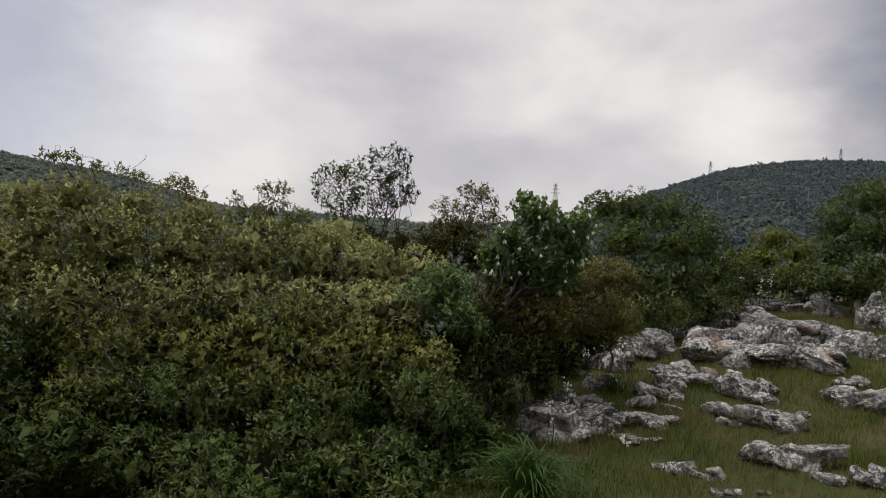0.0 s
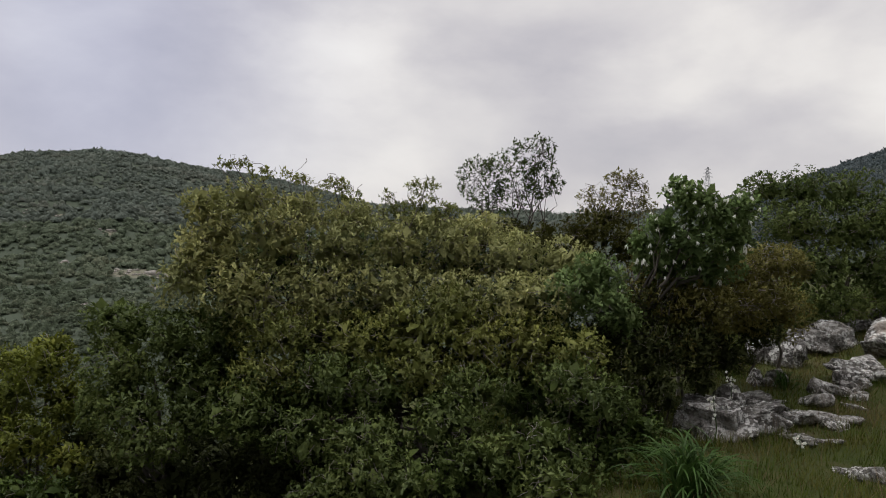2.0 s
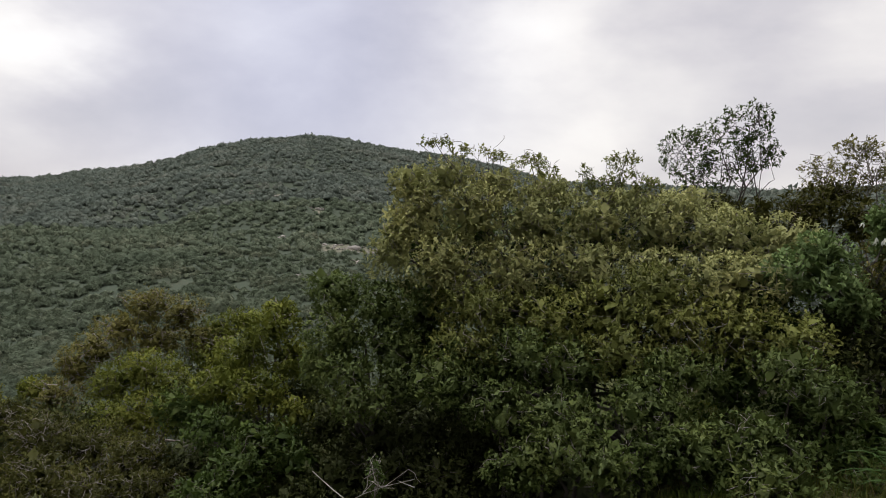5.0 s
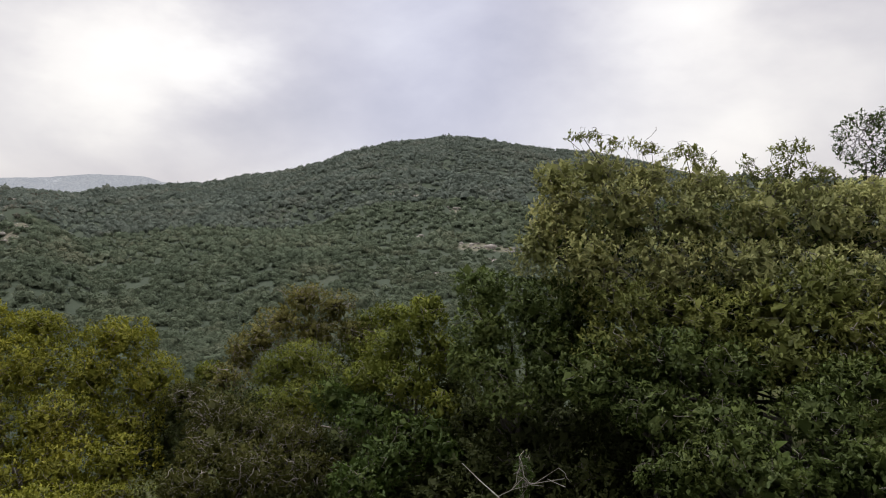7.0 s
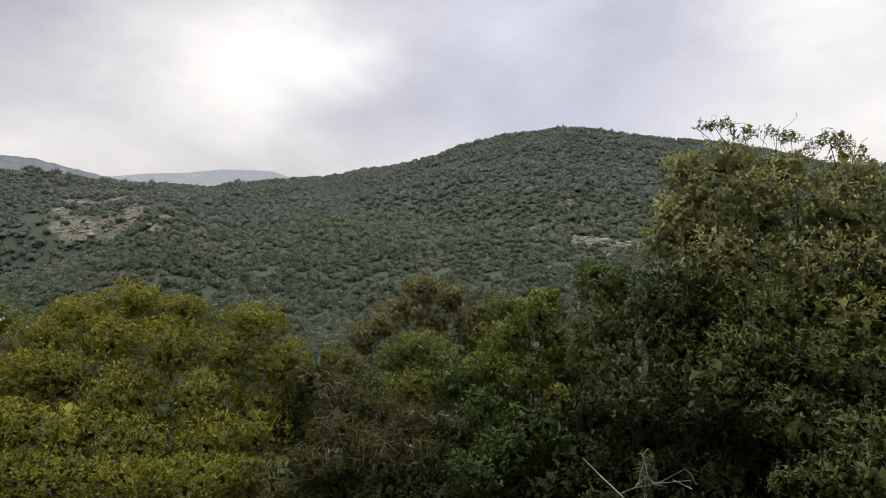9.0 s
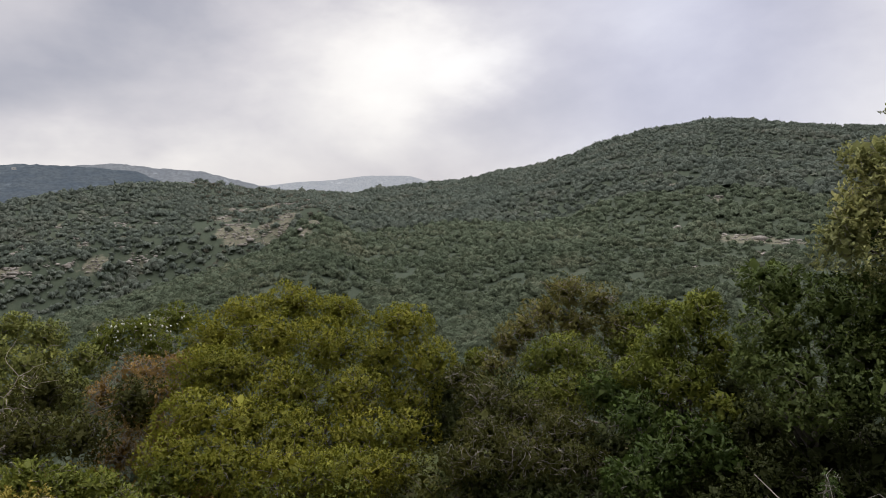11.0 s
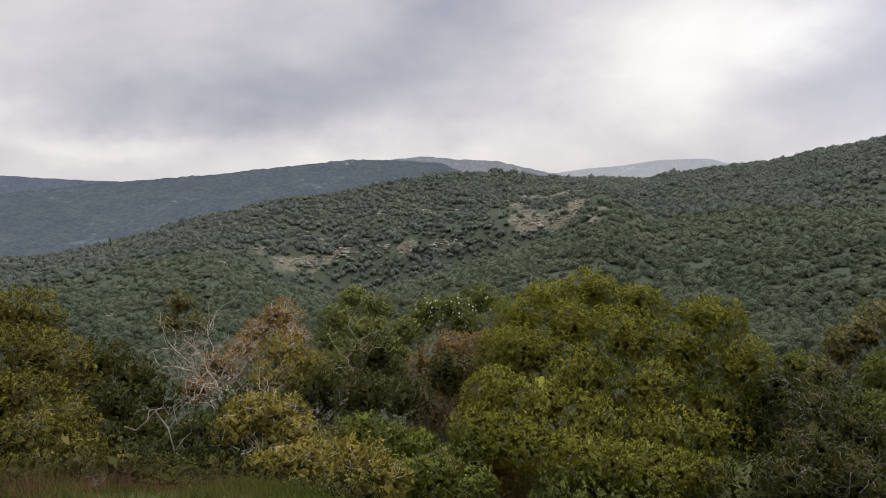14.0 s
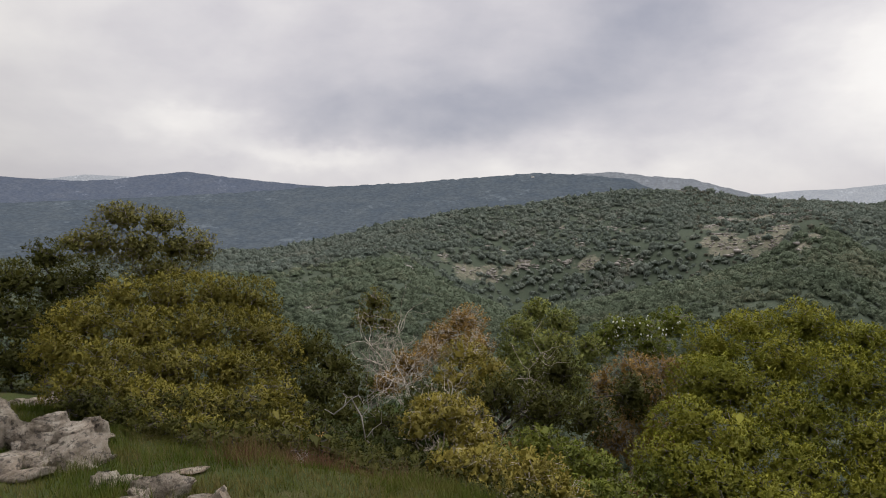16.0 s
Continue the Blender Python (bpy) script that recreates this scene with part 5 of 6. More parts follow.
# skirt scrub with the oak's under-canopy shade put into its leaves
plant("dark_bush", "low scrub skirt under the rounded oak, coloured as the oak's shade", "bush", [(-5.25, -5.03, -0.16, 0.27, 0.15), (-5.12, -4.53, -0.19, 0.28, 0.16), (-5.03, -4.12, -0.25, 0.29, 0.15), (-5.03, -3.75, -0.29, 0.28, 0.13),
      (-5.12, -3.41, -0.31, 0.28, 0.13), (-5.28, -3.08, -0.36, 0.25, 0.13), (-5.40, -2.78, -0.45, 0.25, 0.14), (-5.28, -2.42, -0.54, 0.27, 0.15),
      (-5.62, -4.37, -0.27, 0.35, 0.21), (-5.91, -3.89, -0.37, 0.35, 0.21)],
      M_LEAF_DUSK_SHADE, M_BARK_DARK, seed=49, cover=1.0, leaf=0.034, twiggy=0.8, trunk_r=0.02)


# filler bushes; the darkest hold the hollows' shade in their leaf colour
for k, (az, r, rx, mat) in enumerate([(66, 6.5, .75, M_LEAF_DUSK_SHADE), (79, 6.3, .7, M_LEAF_LIME), (57, 7.4, .8, M_LEAF_DUSK_SHADE), (72, 9.4, .9, M_LEAF_OLIVE), (86, 9.0, .8, M_LEAF_LIME), (97, 8.0, .6, M_LEAF_WARM),
                                      (104, 7.6, .55, M_LEAF_OLIVE), (46, 6.2, .7, M_LEAF_DARK_SHADE), (90, 7.2, .6, M_LEAF_BROWN), (107, 9.2, .7, M_LEAF_DARK_SHADE), (111, 8.4, .6, M_LEAF_GREEN), (101, 9.6, .8, M_LEAF_BROWN)]):
    x, y = -r * math.sin(radians(az)), r * math.cos(radians(az))
    z = ground_z(x, y) + 0.3
    plant("undergrowth_bush", "low scrubby bush filling the thicket's foot", "bush", [(x, y, z, rx, .42), (x - 0.5, y + 0.3, z - 0.1, rx * .8, .4)], mat, seed=120 + k, cover=0.5)


def bare_tree(name, label, base, direction, length, radius, bark, seed, levels=3, kids=5):
    """Leafless crooked branches, each bough a part."""
    rng = np.random.default_rng(seed)
    off = np.array([base[0], base[1], ground_z(*base[:2]) - 0.03 if len(base) < 3 else base[2]])
    root = new(name)
    root.location = off
    tagged(root, label, "bare branches")

    def grow(p, d, ln, r, lev, paths, rad):
        k = 7
        pts, dd = [p], unit(np.array(d, float))
        for _ in range(k - 1):
            dd = unit(dd + rng.normal(0, 0.42, 3) + np.array([0, 0, 0.05]))
            pts.append(pts[-1] + dd * ln / (k - 1))
        paths.append(np.array(pts))
        rad.append(np.linspace(r, r * 0.45, k))
        if lev > 0:
            for _ in range(kids):
                i = rng.integers(2, k)
                grow(pts[i], unit(dd + rng.normal(0, 0.75, 3)), ln * rng.uniform(0.35, 0.7), r * 0.5, lev - 1, paths, rad)

    trunk_p, trunk_r = [], []
    grow(off, direction, length, radius, 0, trunk_p, trunk_r)
    v, f = tubes(trunk_p, trunk_r, 7)
    child("trunk", raw_mesh("trunk", v - off, f, 4, bark, True), root)
    for _ in range(kids):
        i = rng.integers(2, 7)
        paths, rad = [], []
        grow(trunk_p[0][i], unit(np.array(direction, float) + rng.normal(0, 0.7, 3)), length * rng.uniform(0.4, 0.75), radius * 0.55, levels - 2, paths, rad)
        v, f = tubes(paths, rad, 5)
        child("bough", raw_mesh("bough", v - off, f, 4, bark, True), root)
    return root




def crooked_branch(name, label, stem, boughs, bark, thick=1.0):
    """A bare stem along given bends, with thinner side branches."""
    off = np.array([stem[0][0], stem[0][1], ground_z(*stem[0][:2]) - 0.03])
    root = new(name)
    root.location = off
    tagged(root, label, "bare branches")
    pts = np.array([tuple(off)] + stem)
    v, f = tubes([pts], [np.linspace(0.012, 0.005, len(pts)) * thick], 7)
    child("stem", raw_mesh("stem", v - off, f, 4, bark, True), root)
    rng = np.random.default_rng(57)
    for b in boughs:
        b = np.array(b)
        paths, rad = [b], [np.linspace(0.005, 0.0025, len(b)) * thick]
        for q in b[1:]:
            e = q + rng.normal(0, 0.09, 3)
            paths.append(np.array([q, (q + e) / 2 + rng.normal(0, 0.015, 3), e])[:len(b)] if len(b) == 3 else np.array([q, q + (e - q) * 0.35 + rng.normal(0, 0.012, 3), q + (e - q) * 0.7, e]))
            rad.append(np.linspace(0.003, 0.0012, len(b)))
        v, f = tubes(paths, rad, 5)
        child("bough", raw_mesh("bough", v - off, f, 4, bark, True), root)
    return root


crooked_branch("bare_tree", "crooked bare pale stem leaning over the grass", [(-6.28, -2.35, -1.08), (-6.24, -2.52, -0.79), (-6.2, -2.69, -0.6), (-6.2, -2.73, -0.38), (-6.19, -2.83, -0.21), (-6.18, -2.9, -0.29), (-6.16, -3.0, -0.37), (-6.14, -3.09, -0.32)],
               [[(-6.2, -2.84, -0.22), (-6.25, -2.78, -0.19), (-6.28, -2.74, -0.28), (-6.34, -2.66, -0.21)], [(-6.24, -2.74, -0.39), (-6.29, -2.69, -0.32), (-6.3, -2.71, -0.22), (-6.35, -2.63, -0.15)], [(-6.18, -2.9, -0.29), (-6.21, -2.89, -0.21), (-6.21, -2.93, -0.17)], [(-6.26, -2.71, -0.62), (-6.3, -2.65, -0.53), (-6.35, -2.58, -0.48)]], M_BARK_PALE)
for k, (x, y, ln) in enumerate([(-8.1, -2.3, 1.3), (-8.5, -2.9, 1.5), (-7.6, -2.55, 1.2), (-8.3, -1.75, 1.25), (-8.6, -0.3, 1.1)]):
    bare_tree("bare_tree", "bleached dead branches among withering leaves", (x, y), (0.12 - 0.06 * k, 0.1, 1.0), ln, 0.013, M_BARK_WHITE, 151 + k, kids=9)
bare_tree("bare_tree", "thin forked bare stem of a small tree", (-9.94, -3.96), (0.0, 0.05, 1.0), 1.5, 0.016, M_BARK_PALE, 54, kids=4)
crooked_branch("bare_branch", "thin bare white branch sticking out of the thicket", [(-2.46, 3.10, -0.29), (-2.55, 3.08, -0.22), (-2.69, 3.08, -0.16), (-2.83, 3.07, -0.08)],
               [[(-2.55, 3.08, -0.22), (-2.49, 3.14, -0.18), (-2.36, 3.20, -0.12), (-2.26, 3.31, -0.03)], [(-2.49, 3.14, -0.18), (-2.45, 3.22, -0.11), (-2.51, 3.27, -0.04)], [(-2.36, 3.20, -0.12), (-2.28, 3.26, -0.10), (-2.18, 3.26, -0.11)]], M_BARK_PALE, 0.5)

# ---- white bell flowers ----


def bell_mesh():
    bm = bmesh.new()
    for k in range(5):
        a = k * 2 * math.pi / 5
        c, s = math.cos(a), math.sin(a)
        c1, s1, c2, s2 = math.cos(a - 0.5), math.sin(a - 0.5), math.cos(a + 0.5), math.sin(a + 0.5)
        v = [bm.verts.new(p) for p in ((0.002 * c, 0.002 * s, 0), (0.011 * c1, 0.011 * s1, -0.018), (0.017 * c, 0.017 * s, -0.034), (0.011 * c2, 0.011 * s2, -0.018))]
        bm.faces.new(v)
    me = bpy.data.meshes.new("flower")
    bm.to_mesh(me)
    bm.free()
    me.materials.append(M_PETAL)
    return me


def flowers(root, lobes, count, seed, me, size):
    rng = np.random.default_rng(seed)
    off = np.array(root.location)
    for k in range(count):
        x, y, z, rx, rz = lobes[rng.integers(0, len(lobes))]
        d = unit(rng.normal(0, 1, 3) + np.array([-x, -y, 0.5]) / math.hypot(x, y) * 0.9)
        p = np.array([x, y, z]) + d * np.array([rx, rx, rz]) * 1.04
        ob = child("flower", me, root)
        ob.matrix_local = pose(*(p - off), rng.normal(0, 22), rng.normal(0, 22), rng.uniform(0, 360)) @ Matrix.Scale(size * rng.uniform(0.8, 1.25), 4)


BELL = bell_mesh()
for ob in [o for o in scene.objects if o.get("category") in ("flowering bush", "flowering tree")]:
    if ob.get("category") == "flowering bush":
        flowers(ob, F_TREE, 80, 71, BELL, 1.2)
    else:
        flowers(ob, P_TREE[:3], 60, 72, BELL, 0.95)

# ---- rocks ----
ROCKS_A = [(1.99, 8.21, .34, .32), (2.67, 8.87, .59, .40), (3.43, 9.81, .36, .21), (4.23, 9.84, .81, .37), (4.29, 9.23, .65, .36), (3.34, 8.29, .78, .42), (5.01, 9.51, 1.12, .37),
           (4.3, 8.23, .92, .32), (4.06, 8.41, .54, .38), (1.62, 7.25, .26, .22), (1.34, 6.55, .43, .23), (.95, 5.71, .61, .30), (1.45, 6.12, .22, .15), (2.11, 6.92, .29, .19),
           (2.68, 7.47, .51, .18), (3.07, 7.53, .28, .17), (2.36, 7.03, .26, .17), (1.92, 6.58, .24, .14), (1.8, 6.1, .41, .11), (3.1, 6.96, .35, .22), (3.08, 6.74, .34, .17), (2.69, 6.38, .32, .12),
           (2.59, 6.11, .19, .10)]
ROCKS_B = [(2.98, 6.07, .47, .20), (4.64, 8.25, .28, .14), (5.28, 8.45, .75, .41), (6.56, 10.25, .42, .64), (6.41, 11.47, .46, .46), (5.93, 12.23, .87, .32), (7.13, 12.91, .77, .26),
           (4.43, 7.34, .35, .20), (4.15, 6.74, .69, .18), (3.34, 7.05, .32, .11), (2.21, 6.54, .16, .10), (2.31, 6.86, .21, .11), (2.57, 4.95, .52, .19), (2.62, 4.77, .35, .09), (1.92, 4.82, .21, .12),
           (1.67, 4.97, .27, .09), (1.87, 4.42, .20, .10), (2.96, 4.54, .22, .16), (2.15, 4.47, .09, .06), (1.57, 5.58, .34, .05), (1.79, 4.89, .15, .08), (3.35, 6.28, .14, .10)]
ROCKS_C = [(-4.43, -4.86, .52, .31), (-4.52, -5.15, .18, .22), (-4.47, -4.38, .43, .18), (-4.19, -4.6, .36, .11), (-3.9, -4.35, .34, .14), (-4.12, -4.11, .24, .08), (-4.11, -3.94, .05, .04),
           (-3.88, -3.53, .19, .09), (-4.26, -3.9, .09, .05), (-3.68, -3.04, .27, .15), (-3.54, -2.9, .14, .09), (-3.63, -3.27, .13, .08), (-3.45, -3.05, .19, .09), (-3.57, -2.67, .25, .11),
           (-4.13, -3.21, .14, .03), (-6.51, -6.71, .41, .13), (-6.33, -6.88, .25, .10), (-6.23, -6.98, .25, .10)]


def rock(x, y, w, h, seed, group, material=None):
    """Weathered karst: a few cracked, tilted slabs grown together, fluted and pitted."""
    rng = np.random.default_rng(seed)
    pieces = 1 if w < 0.18 else 3 if w < 0.4 else 7
    if material:
        pieces = 1 if w < 0.2 else 4
    turn = math.degrees(math.atan2(-x, y)) + rng.normal(0, 10)
    root = new("limestone_rock") if pieces > 1 else None
    at = pose(x, y, ground_z(x, y) + h * 0.15, rng.normal(0, 4), rng.normal(0, 4), turn)
    for p in range(pieces):
        bm = bmesh.new()
        bmesh.ops.create_icosphere(bm, subdivisions=4 if w > 0.45 and pieces < 4 or w > 0.6 else 3, radius=1.0)
        v = np.array([q.co[:] for q in bm.verts])
        f = np.array([[q.index for q in fc.verts] for fc in bm.faces])
        bm.free()
        v = np.sign(v) * np.abs(v) ** 0.55
        cuts = unit(rng.normal(0, 1, (9, 3)) * np.array([1, 1, 0.6]) + np.array([0, 0, 0.35]))
        for c, d in zip(cuts, rng.uniform(0.3, 0.7, 9) if material else rng.uniform(0.45, 0.85, 9)):
            v -= np.maximum(v @ c - d, 0)[:, None] * c * 0.92
        o = rng.uniform(0, 50)
        ridged = 1 - np.abs(fractal(v * np.array([2.6, 2.6, 4.5]) + o, 4, seed + p))
        pits = fractal(v * 8.0 + o, 3, seed + 4)
        v *= (0.86 + 0.13 * fractal(v * 1.5 + o, 2, seed) + 0.16 * (ridged - 0.6) + 0.07 * pits)[:, None]
        if material:
            v *= 1.25 * (1 + 0.07 * np.sin(v[:, 2:3] * 11 + o + 2 * fractal(v * 1.2 + o, 2, seed)[:, None]))
        frac = 1.0 if pieces == 1 else rng.uniform(0.42, 0.68)
        at_x = 0 if pieces == 1 else (p + 0.5) / pieces - 0.5 + rng.normal(0, 0.06)
        v *= np.array([w * 0.78 * frac, w * 0.55 * max(frac, 0.5), h * rng.uniform(0.26, 0.6)])
        tilt = np.array(Euler((rng.normal(0, 0.12), rng.normal(0, 0.12), rng.normal(0, 0.5))).to_matrix())
        v = v @ tilt.T + np.array([at_x * w * 0.8, rng.normal(0, 0.2) * w, rng.normal(0.08, 0.14) * h])
        me = raw_mesh("slab", v, f, 3, material or M_ROCK)
        if root is None:
            root = new("limestone_rock", me)
        else:
            child("slab", me, root)
    root.matrix_world = at
    size = "large" if w > 0.5 else "small" if w < 0.25 else "low"
    return tagged(root, size + (" beige blocky limestone rock lying in grass" if material else " grey weathered limestone rock with lichen in grass"), "rock", group)


for k, (x, y, w, h) in enumerate(ROCKS_A):
    big = 1.22 if k < 9 else 1.15
    rock(x, y, w * big, h * big, 200 + k, "rocks in the grass")
for k, q in enumerate(ROCKS_B):
    rock(*q, 300 + k, "rocks in the grass")
for k, q in enumerate(ROCKS_C):
    rock(q[0], q[1], q[2] * 1.25, q[3] * 1.35, 400 + k, "rocks below the oak", M_ROCK_BEIGE)

# ---- grass ----


def grass(name, label, count, az, rr, height, material, seed, clump=0.5, lean=0.5, thick=0.004):
    rng = np.random.default_rng(seed)
    a = rng.uniform(az[0], az[1], count) + rng.normal(0, 1.5, count)
    r = np.sqrt(rng.uniform(rr[0] ** 2, rr[1] ** 2, count))
    x, y = -r * np.sin(np.radians(a)), r * np.cos(np.radians(a))
    tuft = fractal(np.stack([x * 2.2, y * 2.2, 0 * x], -1), 3, seed)
    keep = tuft > clump * rng.uniform(-1.6, 0.9, count)
    for q in ROCKS_A + ROCKS_B + ROCKS_C:
        keep &= np.hypot(x - q[0], y - q[1]) > q[2] * 0.36
    x, y, a, r, tuft = x[keep], y[keep], a[keep], r[keep], tuft[keep]
    z = land(a, r) - 0.01
    h = rng.uniform(height[0], height[1], len(x)) * (1 + 0.5 * np.clip(tuft, -0.6, 1))
    th = rng.uniform(0, 2 * np.pi, len(x))
    d = np.stack([np.cos(th), np.sin(th), 0 * th], -1)
    s = np.stack([-np.sin(th), np.cos(th), 0 * th], -1) * (thick * rng.uniform(0.6, 1.4, len(x)))[:, None]
    b = np.stack([x, y, z], -1)
    lw = (lean * rng.uniform(0.2, 1.2, len(x)) * h)[:, None]
    up = np.array([0, 0, 1.0])
    t = b + d * lw + up * h[:, None]
    v = np.stack([b - s, b + s, t], 1).reshape(-1, 3)
    f = np.arange(len(v)).reshape(-1, 3)
    ob = new(name, raw_mesh(name, v, f, 3, material))
    return tagged(ob, label, "grass", kind="stuff")


grass("meadow_grass", "short green winter grass between the rocks", 220000, (-44, 12), (2.6, 13), (0.03, 0.11), M_GRASS, 81, 2.0, 0.7, 0.0032)
grass("meadow_grass", "short green grass at the foot of the oak", 150000, (103, 150), (2.6, 9), (0.03, 0.11), M_GRASS, 82, 2.0, 0.7, 0.0032)
grass("meadow_grass", "sparse short grass on the bare hilltop", 30000, (-180, 180), (0.3, 9), (0.03, 0.08), M_GRASS, 86, 2.0, 0.8, 0.005)
grass("dry_grass", "dry straw-coloured grass stalks among the rocks", 20000, (-44, -2), (3, 14), (0.07, 0.26), M_STRAW, 83, 0.9, 0.9, 0.0016)
grass("dry_grass", "dry stalks in the grass near the beige rocks", 3500, (104, 148), (3.2, 6.6), (0.05, 0.16), M_STRAW, 85, 0.9, 0.9, 0.0016)
grass("dry_grass", "reddish dry stalks under the rounded oak", 2600, (111, 124), (5.3, 6.0), (0.05, 0.2), M_RUST, 84, 0.9, 0.9, 0.0018)


def long_tuft(name, label, x, y, count, length, seed):
    """Arching strap leaves from one crown."""
    rng = np.random.default_rng(seed)
    root = new(name)
    root.location = (x, y, ground_z(x, y) - 0.02)
    tagged(root, label, "grass tuft")
    shapes = []
    for k in range(6):
        ln = length * rng.uniform(0.6, 1.1)
        t = np.linspace(0, 1, 9)
        reach, rise = rng.uniform(0.35, 0.85) * ln, rng.uniform(0.45, 0.8) * ln
        px, pz = reach * t ** 1.3, rise * (t * 1.9 - 1.25 * t ** 2.2)
        w = 0.0065 * np.sin(np.pi * np.clip(0.12 + 0.88 * t, 0, 1)) ** 0.6 + 0.0008
        v = np.stack([np.stack([px, -w, pz + w * 0.5], -1), np.stack([px, 0 * w, pz], -1), np.stack([px, w, pz + w * 0.5], -1)], 1).reshape(-1, 3)
        f = []
        for i in range(8):
            for j in range(2):
                f.append([i * 3 + j, i * 3 + j + 1, i * 3 + j + 4, i * 3 + j + 3])
        shapes.append(raw_mesh("blade", v, np.array(f), 4, M_SQUILL, True))
    for k in range(count):
        ob = child("blade", shapes[k % 6], root)
        ob.matrix_local = pose(rng.normal(0, 0.05), rng.normal(0, 0.05), 0, 0, rng.normal(-8, 14), rng.uniform(0, 360))
    return root


long_tuft("squill_tuft", "large tuft of long arching green strap leaves", 0.50, 4.1, 170, 0.68, 91)
long_tuft("squill_tuft", "small tuft of dark green blades by a rock", 1.75, 7.1, 40, 0.4, 92)

# ---- power line ----


def pylon(name, label, az, r, height, z0=None):
    """Lattice tower: four legs, cross arms and diagonals."""
    x, y = -r * math.sin(radians(az)), r * math.cos(radians(az))
    z = float(land(az, r)) if z0 is None else z0
    root = new(name)
    root.location = (x, y, z)
    root.rotation_euler = (0, 0, radians(az + 20))
    tagged(root, label, "pylon", "power line")

    def bars(part_name, segs, rad):
        v, f = tubes([[a, b] for a, b in segs], [[rad, rad]] * len(segs), 4)
        child(part_name, raw_mesh(part_name, v, f, 4, M_STEEL), root)

    hb, ht, H = height * 0.11, height * 0.018, height
    for sx in (-1, 1):
        for sy in (-1, 1):
            bars("leg", [((sx * hb, sy * hb, 0), (sx * ht, sy * ht, H))], 0.22)
    n = 9
    diag = []
    for k in range(n):
        t0, t1 = k / n, (k + 1) / n
        w0, w1 = hb + (ht - hb) * t0, hb + (ht - hb) * t1
        for s in (-1, 1):
            diag += [((-w0, s * w0, H * t0), (w1, s * w1, H * t1)), ((w0, s * w0, H * t0), (-w1, s * w1, H * t1)), ((s * w0, -w0, H * t0), (s * w1, w1, H * t1))]
    bars("lattice", diag, 0.12)
    for t, w in ((0.62, 0.20), (0.76, 0.16), (0.90, 0.12)):
        bars("cross_arm", [((-w * H, 0, H * t), (w * H, 0, H * t)), ((-w * H, 0, H * t), (0, 0, H * (t + 0.06))), ((w * H, 0, H * t), (0, 0, H * (t + 0.06)))], 0.16)
    return root


pylon("pylon", "grey steel lattice pylon on the hill crest", -20.75, 1170, 26)
pylon("pylon", "grey steel lattice pylon beyond the thicket", -8.35, 900, 34, 54.5)
pylon("pylon", "small steel mast on the hill crest", -29.8, 1190, 22)


def pole(az, el):
    r = range_at(az, el)
    x, y = -r * math.sin(radians(az)), r * math.cos(radians(az))
    v, f = tubes([[(0, 0, 0), (0, 0, 14.0)]], [[0.5, 0.4]], 6)
    ob = new("utility_pole", raw_mesh("utility_pole", v, f, 4, M_STEEL))
    ob.location = (x, y, float(land(az, r)))
    return tagged(ob, "pale utility pole on the wooded hillside", "pole", "power line")


pole(-21.4, 4.1)
pole(-27.8, 4.2)

# ---- small plants ----


def flower_spike(x, y, height, seed):
    """A tall thin stalk with white star flowers near its top."""
    rng = np.random.default_rng(seed)
    z = ground_z(x, y) - 0.02
    root = new("asphodel")
    root.location = (x, y, z)
    tagged(root, "thin asphodel stalk with small white flowers", "wild flower", "asphodels")
    p = np.array([[0, 0, 0], [0.01, 0, height * 0.4], [rng.normal(0, 0.02), rng.normal(0, 0.02), height]])
    v, f = tubes([p], [[0.005, 0.004, 0.002]], 5)
    child("stalk", raw_mesh("stalk", v, f, 4, M_SQUILL, True), root)
    for k in range(14):
        t = rng.uniform(0.55, 1.0)
        ob = child("flower", BELL, root)
        ob.matrix_local = pose(p[2][0] * t + rng.normal(0, 0.018), p[2][1] * t + rng.normal(0, 0.018), height * t, rng.uniform(40, 140), 0, rng.uniform(0, 360)) @ Matrix.Scale(0.8, 4)
    return root


for k, (x, y, h) in enumerate([(1.05, 5.9, 0.55), (0.85, 5.35, 0.42), (1.4, 5.2, 0.16), (5.35, 11.6, 0.7), (5.15, 11.9, 0.8), (5.6, 11.8, 0.75), (0.98, 5.7, 0.3)]):
    flower_spike(x, y, h, 500 + k)

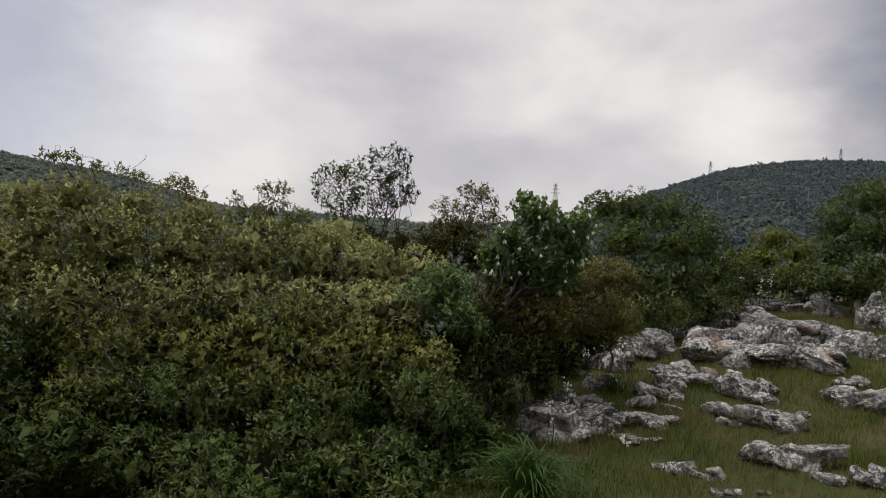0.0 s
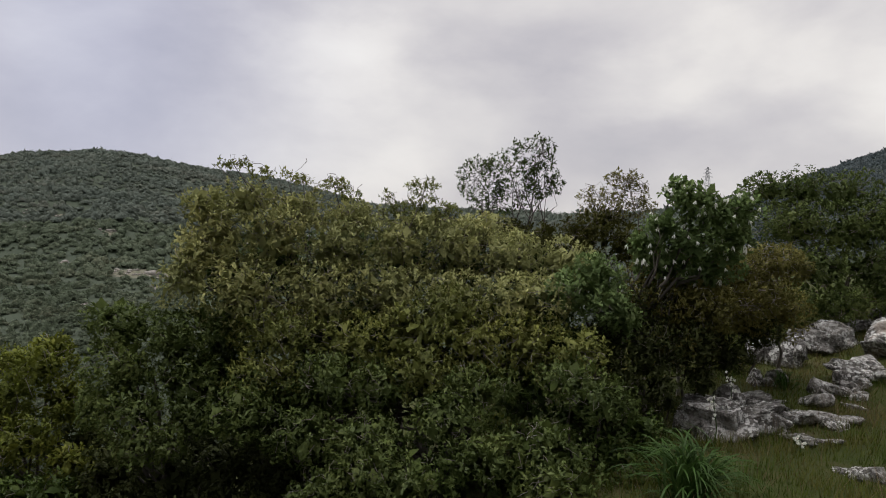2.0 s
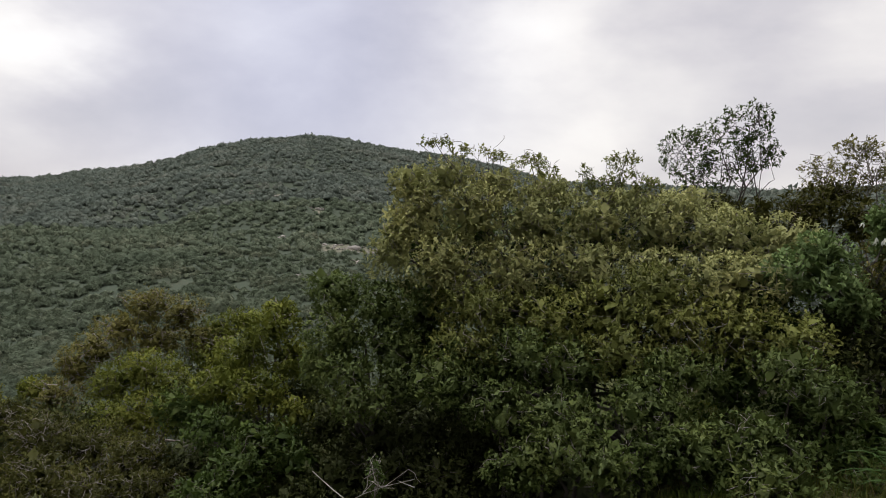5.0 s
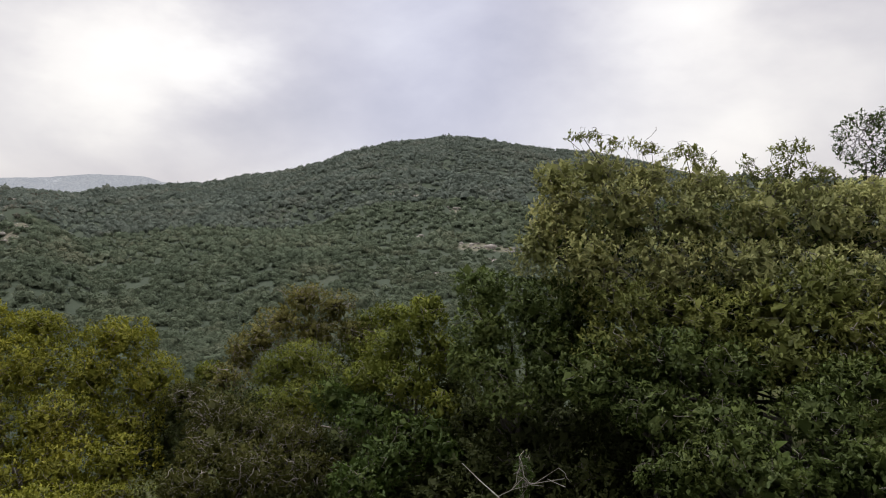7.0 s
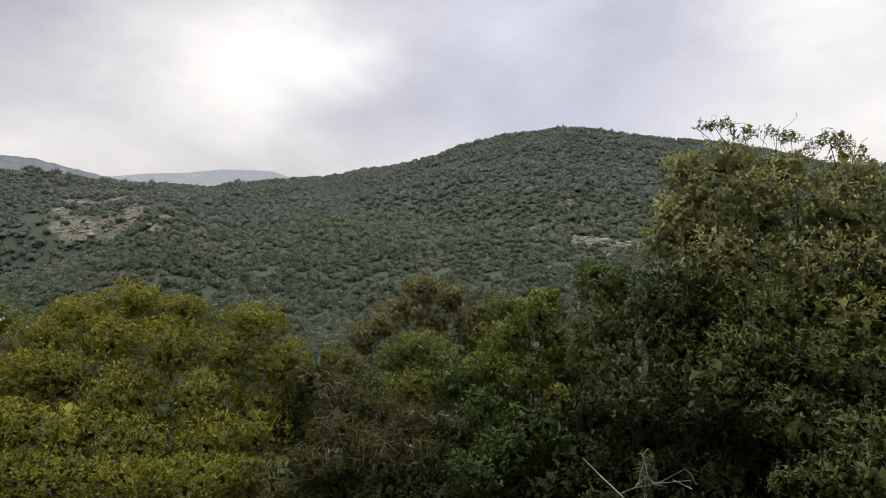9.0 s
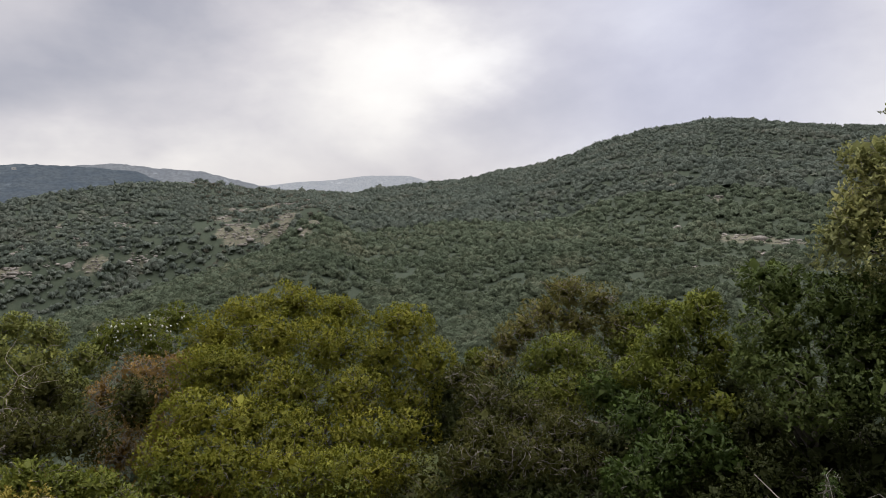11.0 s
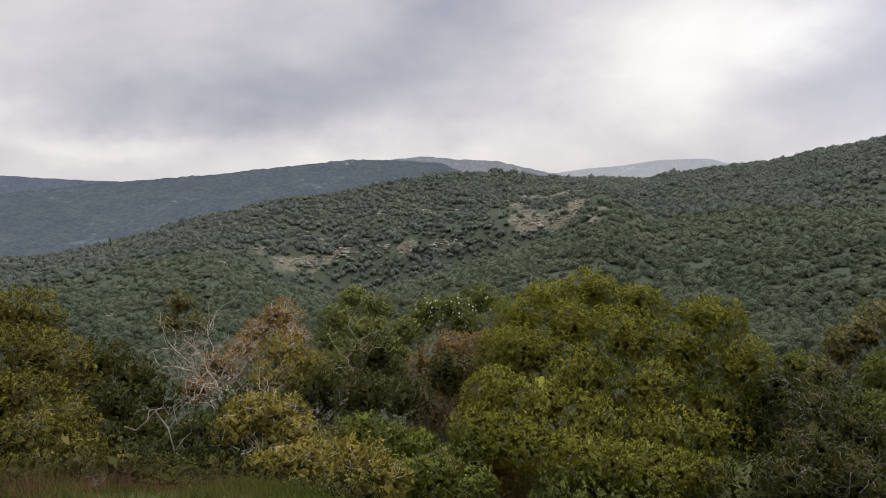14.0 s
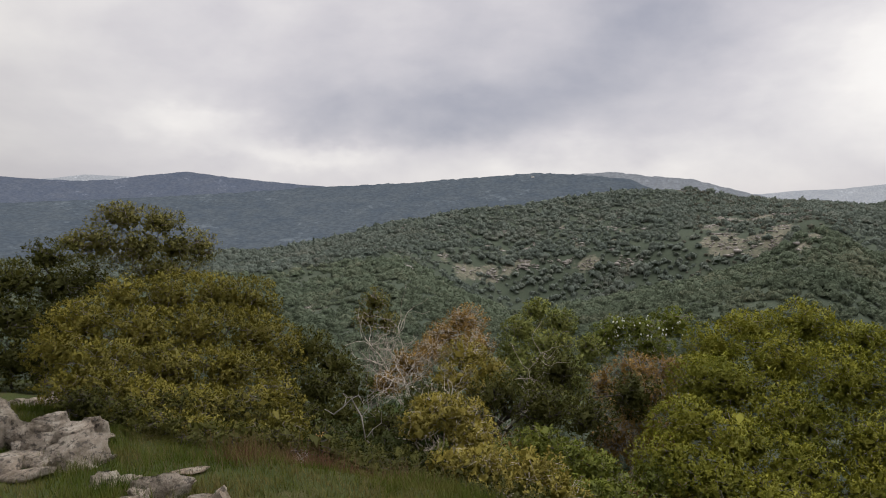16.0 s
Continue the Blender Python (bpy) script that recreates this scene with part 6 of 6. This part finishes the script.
for k, lobe in enumerate([(-6.0, -3.75, -.78, .35, .2), (-6.35, -3.3, -.85, .3, .2), (-5.7, -4.3, -.6, .25, .16)]):
    plant("dry_shrub", "low reddish-brown half-dead shrub", "bush", [lobe], M_LEAF_BROWN, M_BARK, seed=61 + 10 * k, cover=0.5, twiggy=1.2, leaf=0.03, trunk_r=0.012, core=0.3)
plant("leafy_sprig", "thin green-leaved shoot in front of the thicket", "bush", [(-2.55, 3.35, -.2, .07, .14), (-2.5, 3.3, -.08, .05, .1)], M_LEAF_GREEN, M_BARK, seed=62, cover=0.8, twiggy=1.0, leaf=0.022, trunk_r=0.006, core=0)
for k, lobe in enumerate([(-6.0, -2.25, -.85, .42, .26), (-5.95, -2.75, -.78, .4, .24), (-6.0, -1.7, -.95, .45, .28), (-5.65, -1.9, -.85, .4, .2), (-5.7, -1.3, -.92, .45, .22)]):
    plant("dry_shrub", "low dark brownish shrub at the edge of the grass", "bush", [lobe], M_LEAF_DUSK_SHADE, M_BARK_DARK, seed=63 + 10 * k, cover=1.0, leaf=0.034, trunk_r=0.012)
bare_tree("bare_branch", "fallen pale dead branch on the grass", (-5.1, -2.85), (0.1, -0.2, 0.5), 0.2, 0.004, M_BARK_PALE, 56, kids=8)


def house(az, el, r):
    """A far farmhouse: walls and a flat roof."""
    x, y, z = -r * math.sin(radians(az)), r * math.cos(radians(az)), 1.6 + r * math.tan(radians(el))
    root = new("farmhouse")
    root.matrix_world = pose(x, y, z, 0, 0, az)
    tagged(root, "small white farmhouse on the far ridge", "house")
    for part_name, size, mid in (("wall", (8, 5, 4), (0, 0, 1)), ("roof", (8.6, 5.6, 0.5), (0, 0, 3.2))):
        bm = bmesh.new()
        bmesh.ops.create_cube(bm, size=1.0, matrix=Matrix.Translation(mid) @ Matrix.Diagonal((*size, 1)))
        bmesh.ops.bevel(bm, geom=bm.edges[:], offset=0.15, segments=1, affect="EDGES")
        me = bpy.data.meshes.new(part_name)
        bm.to_mesh(me)
        bm.free()
        me.materials.append(M_WHITE)
        child(part_name, me, root)
    return root


house(96.2, 3.15, 1590)
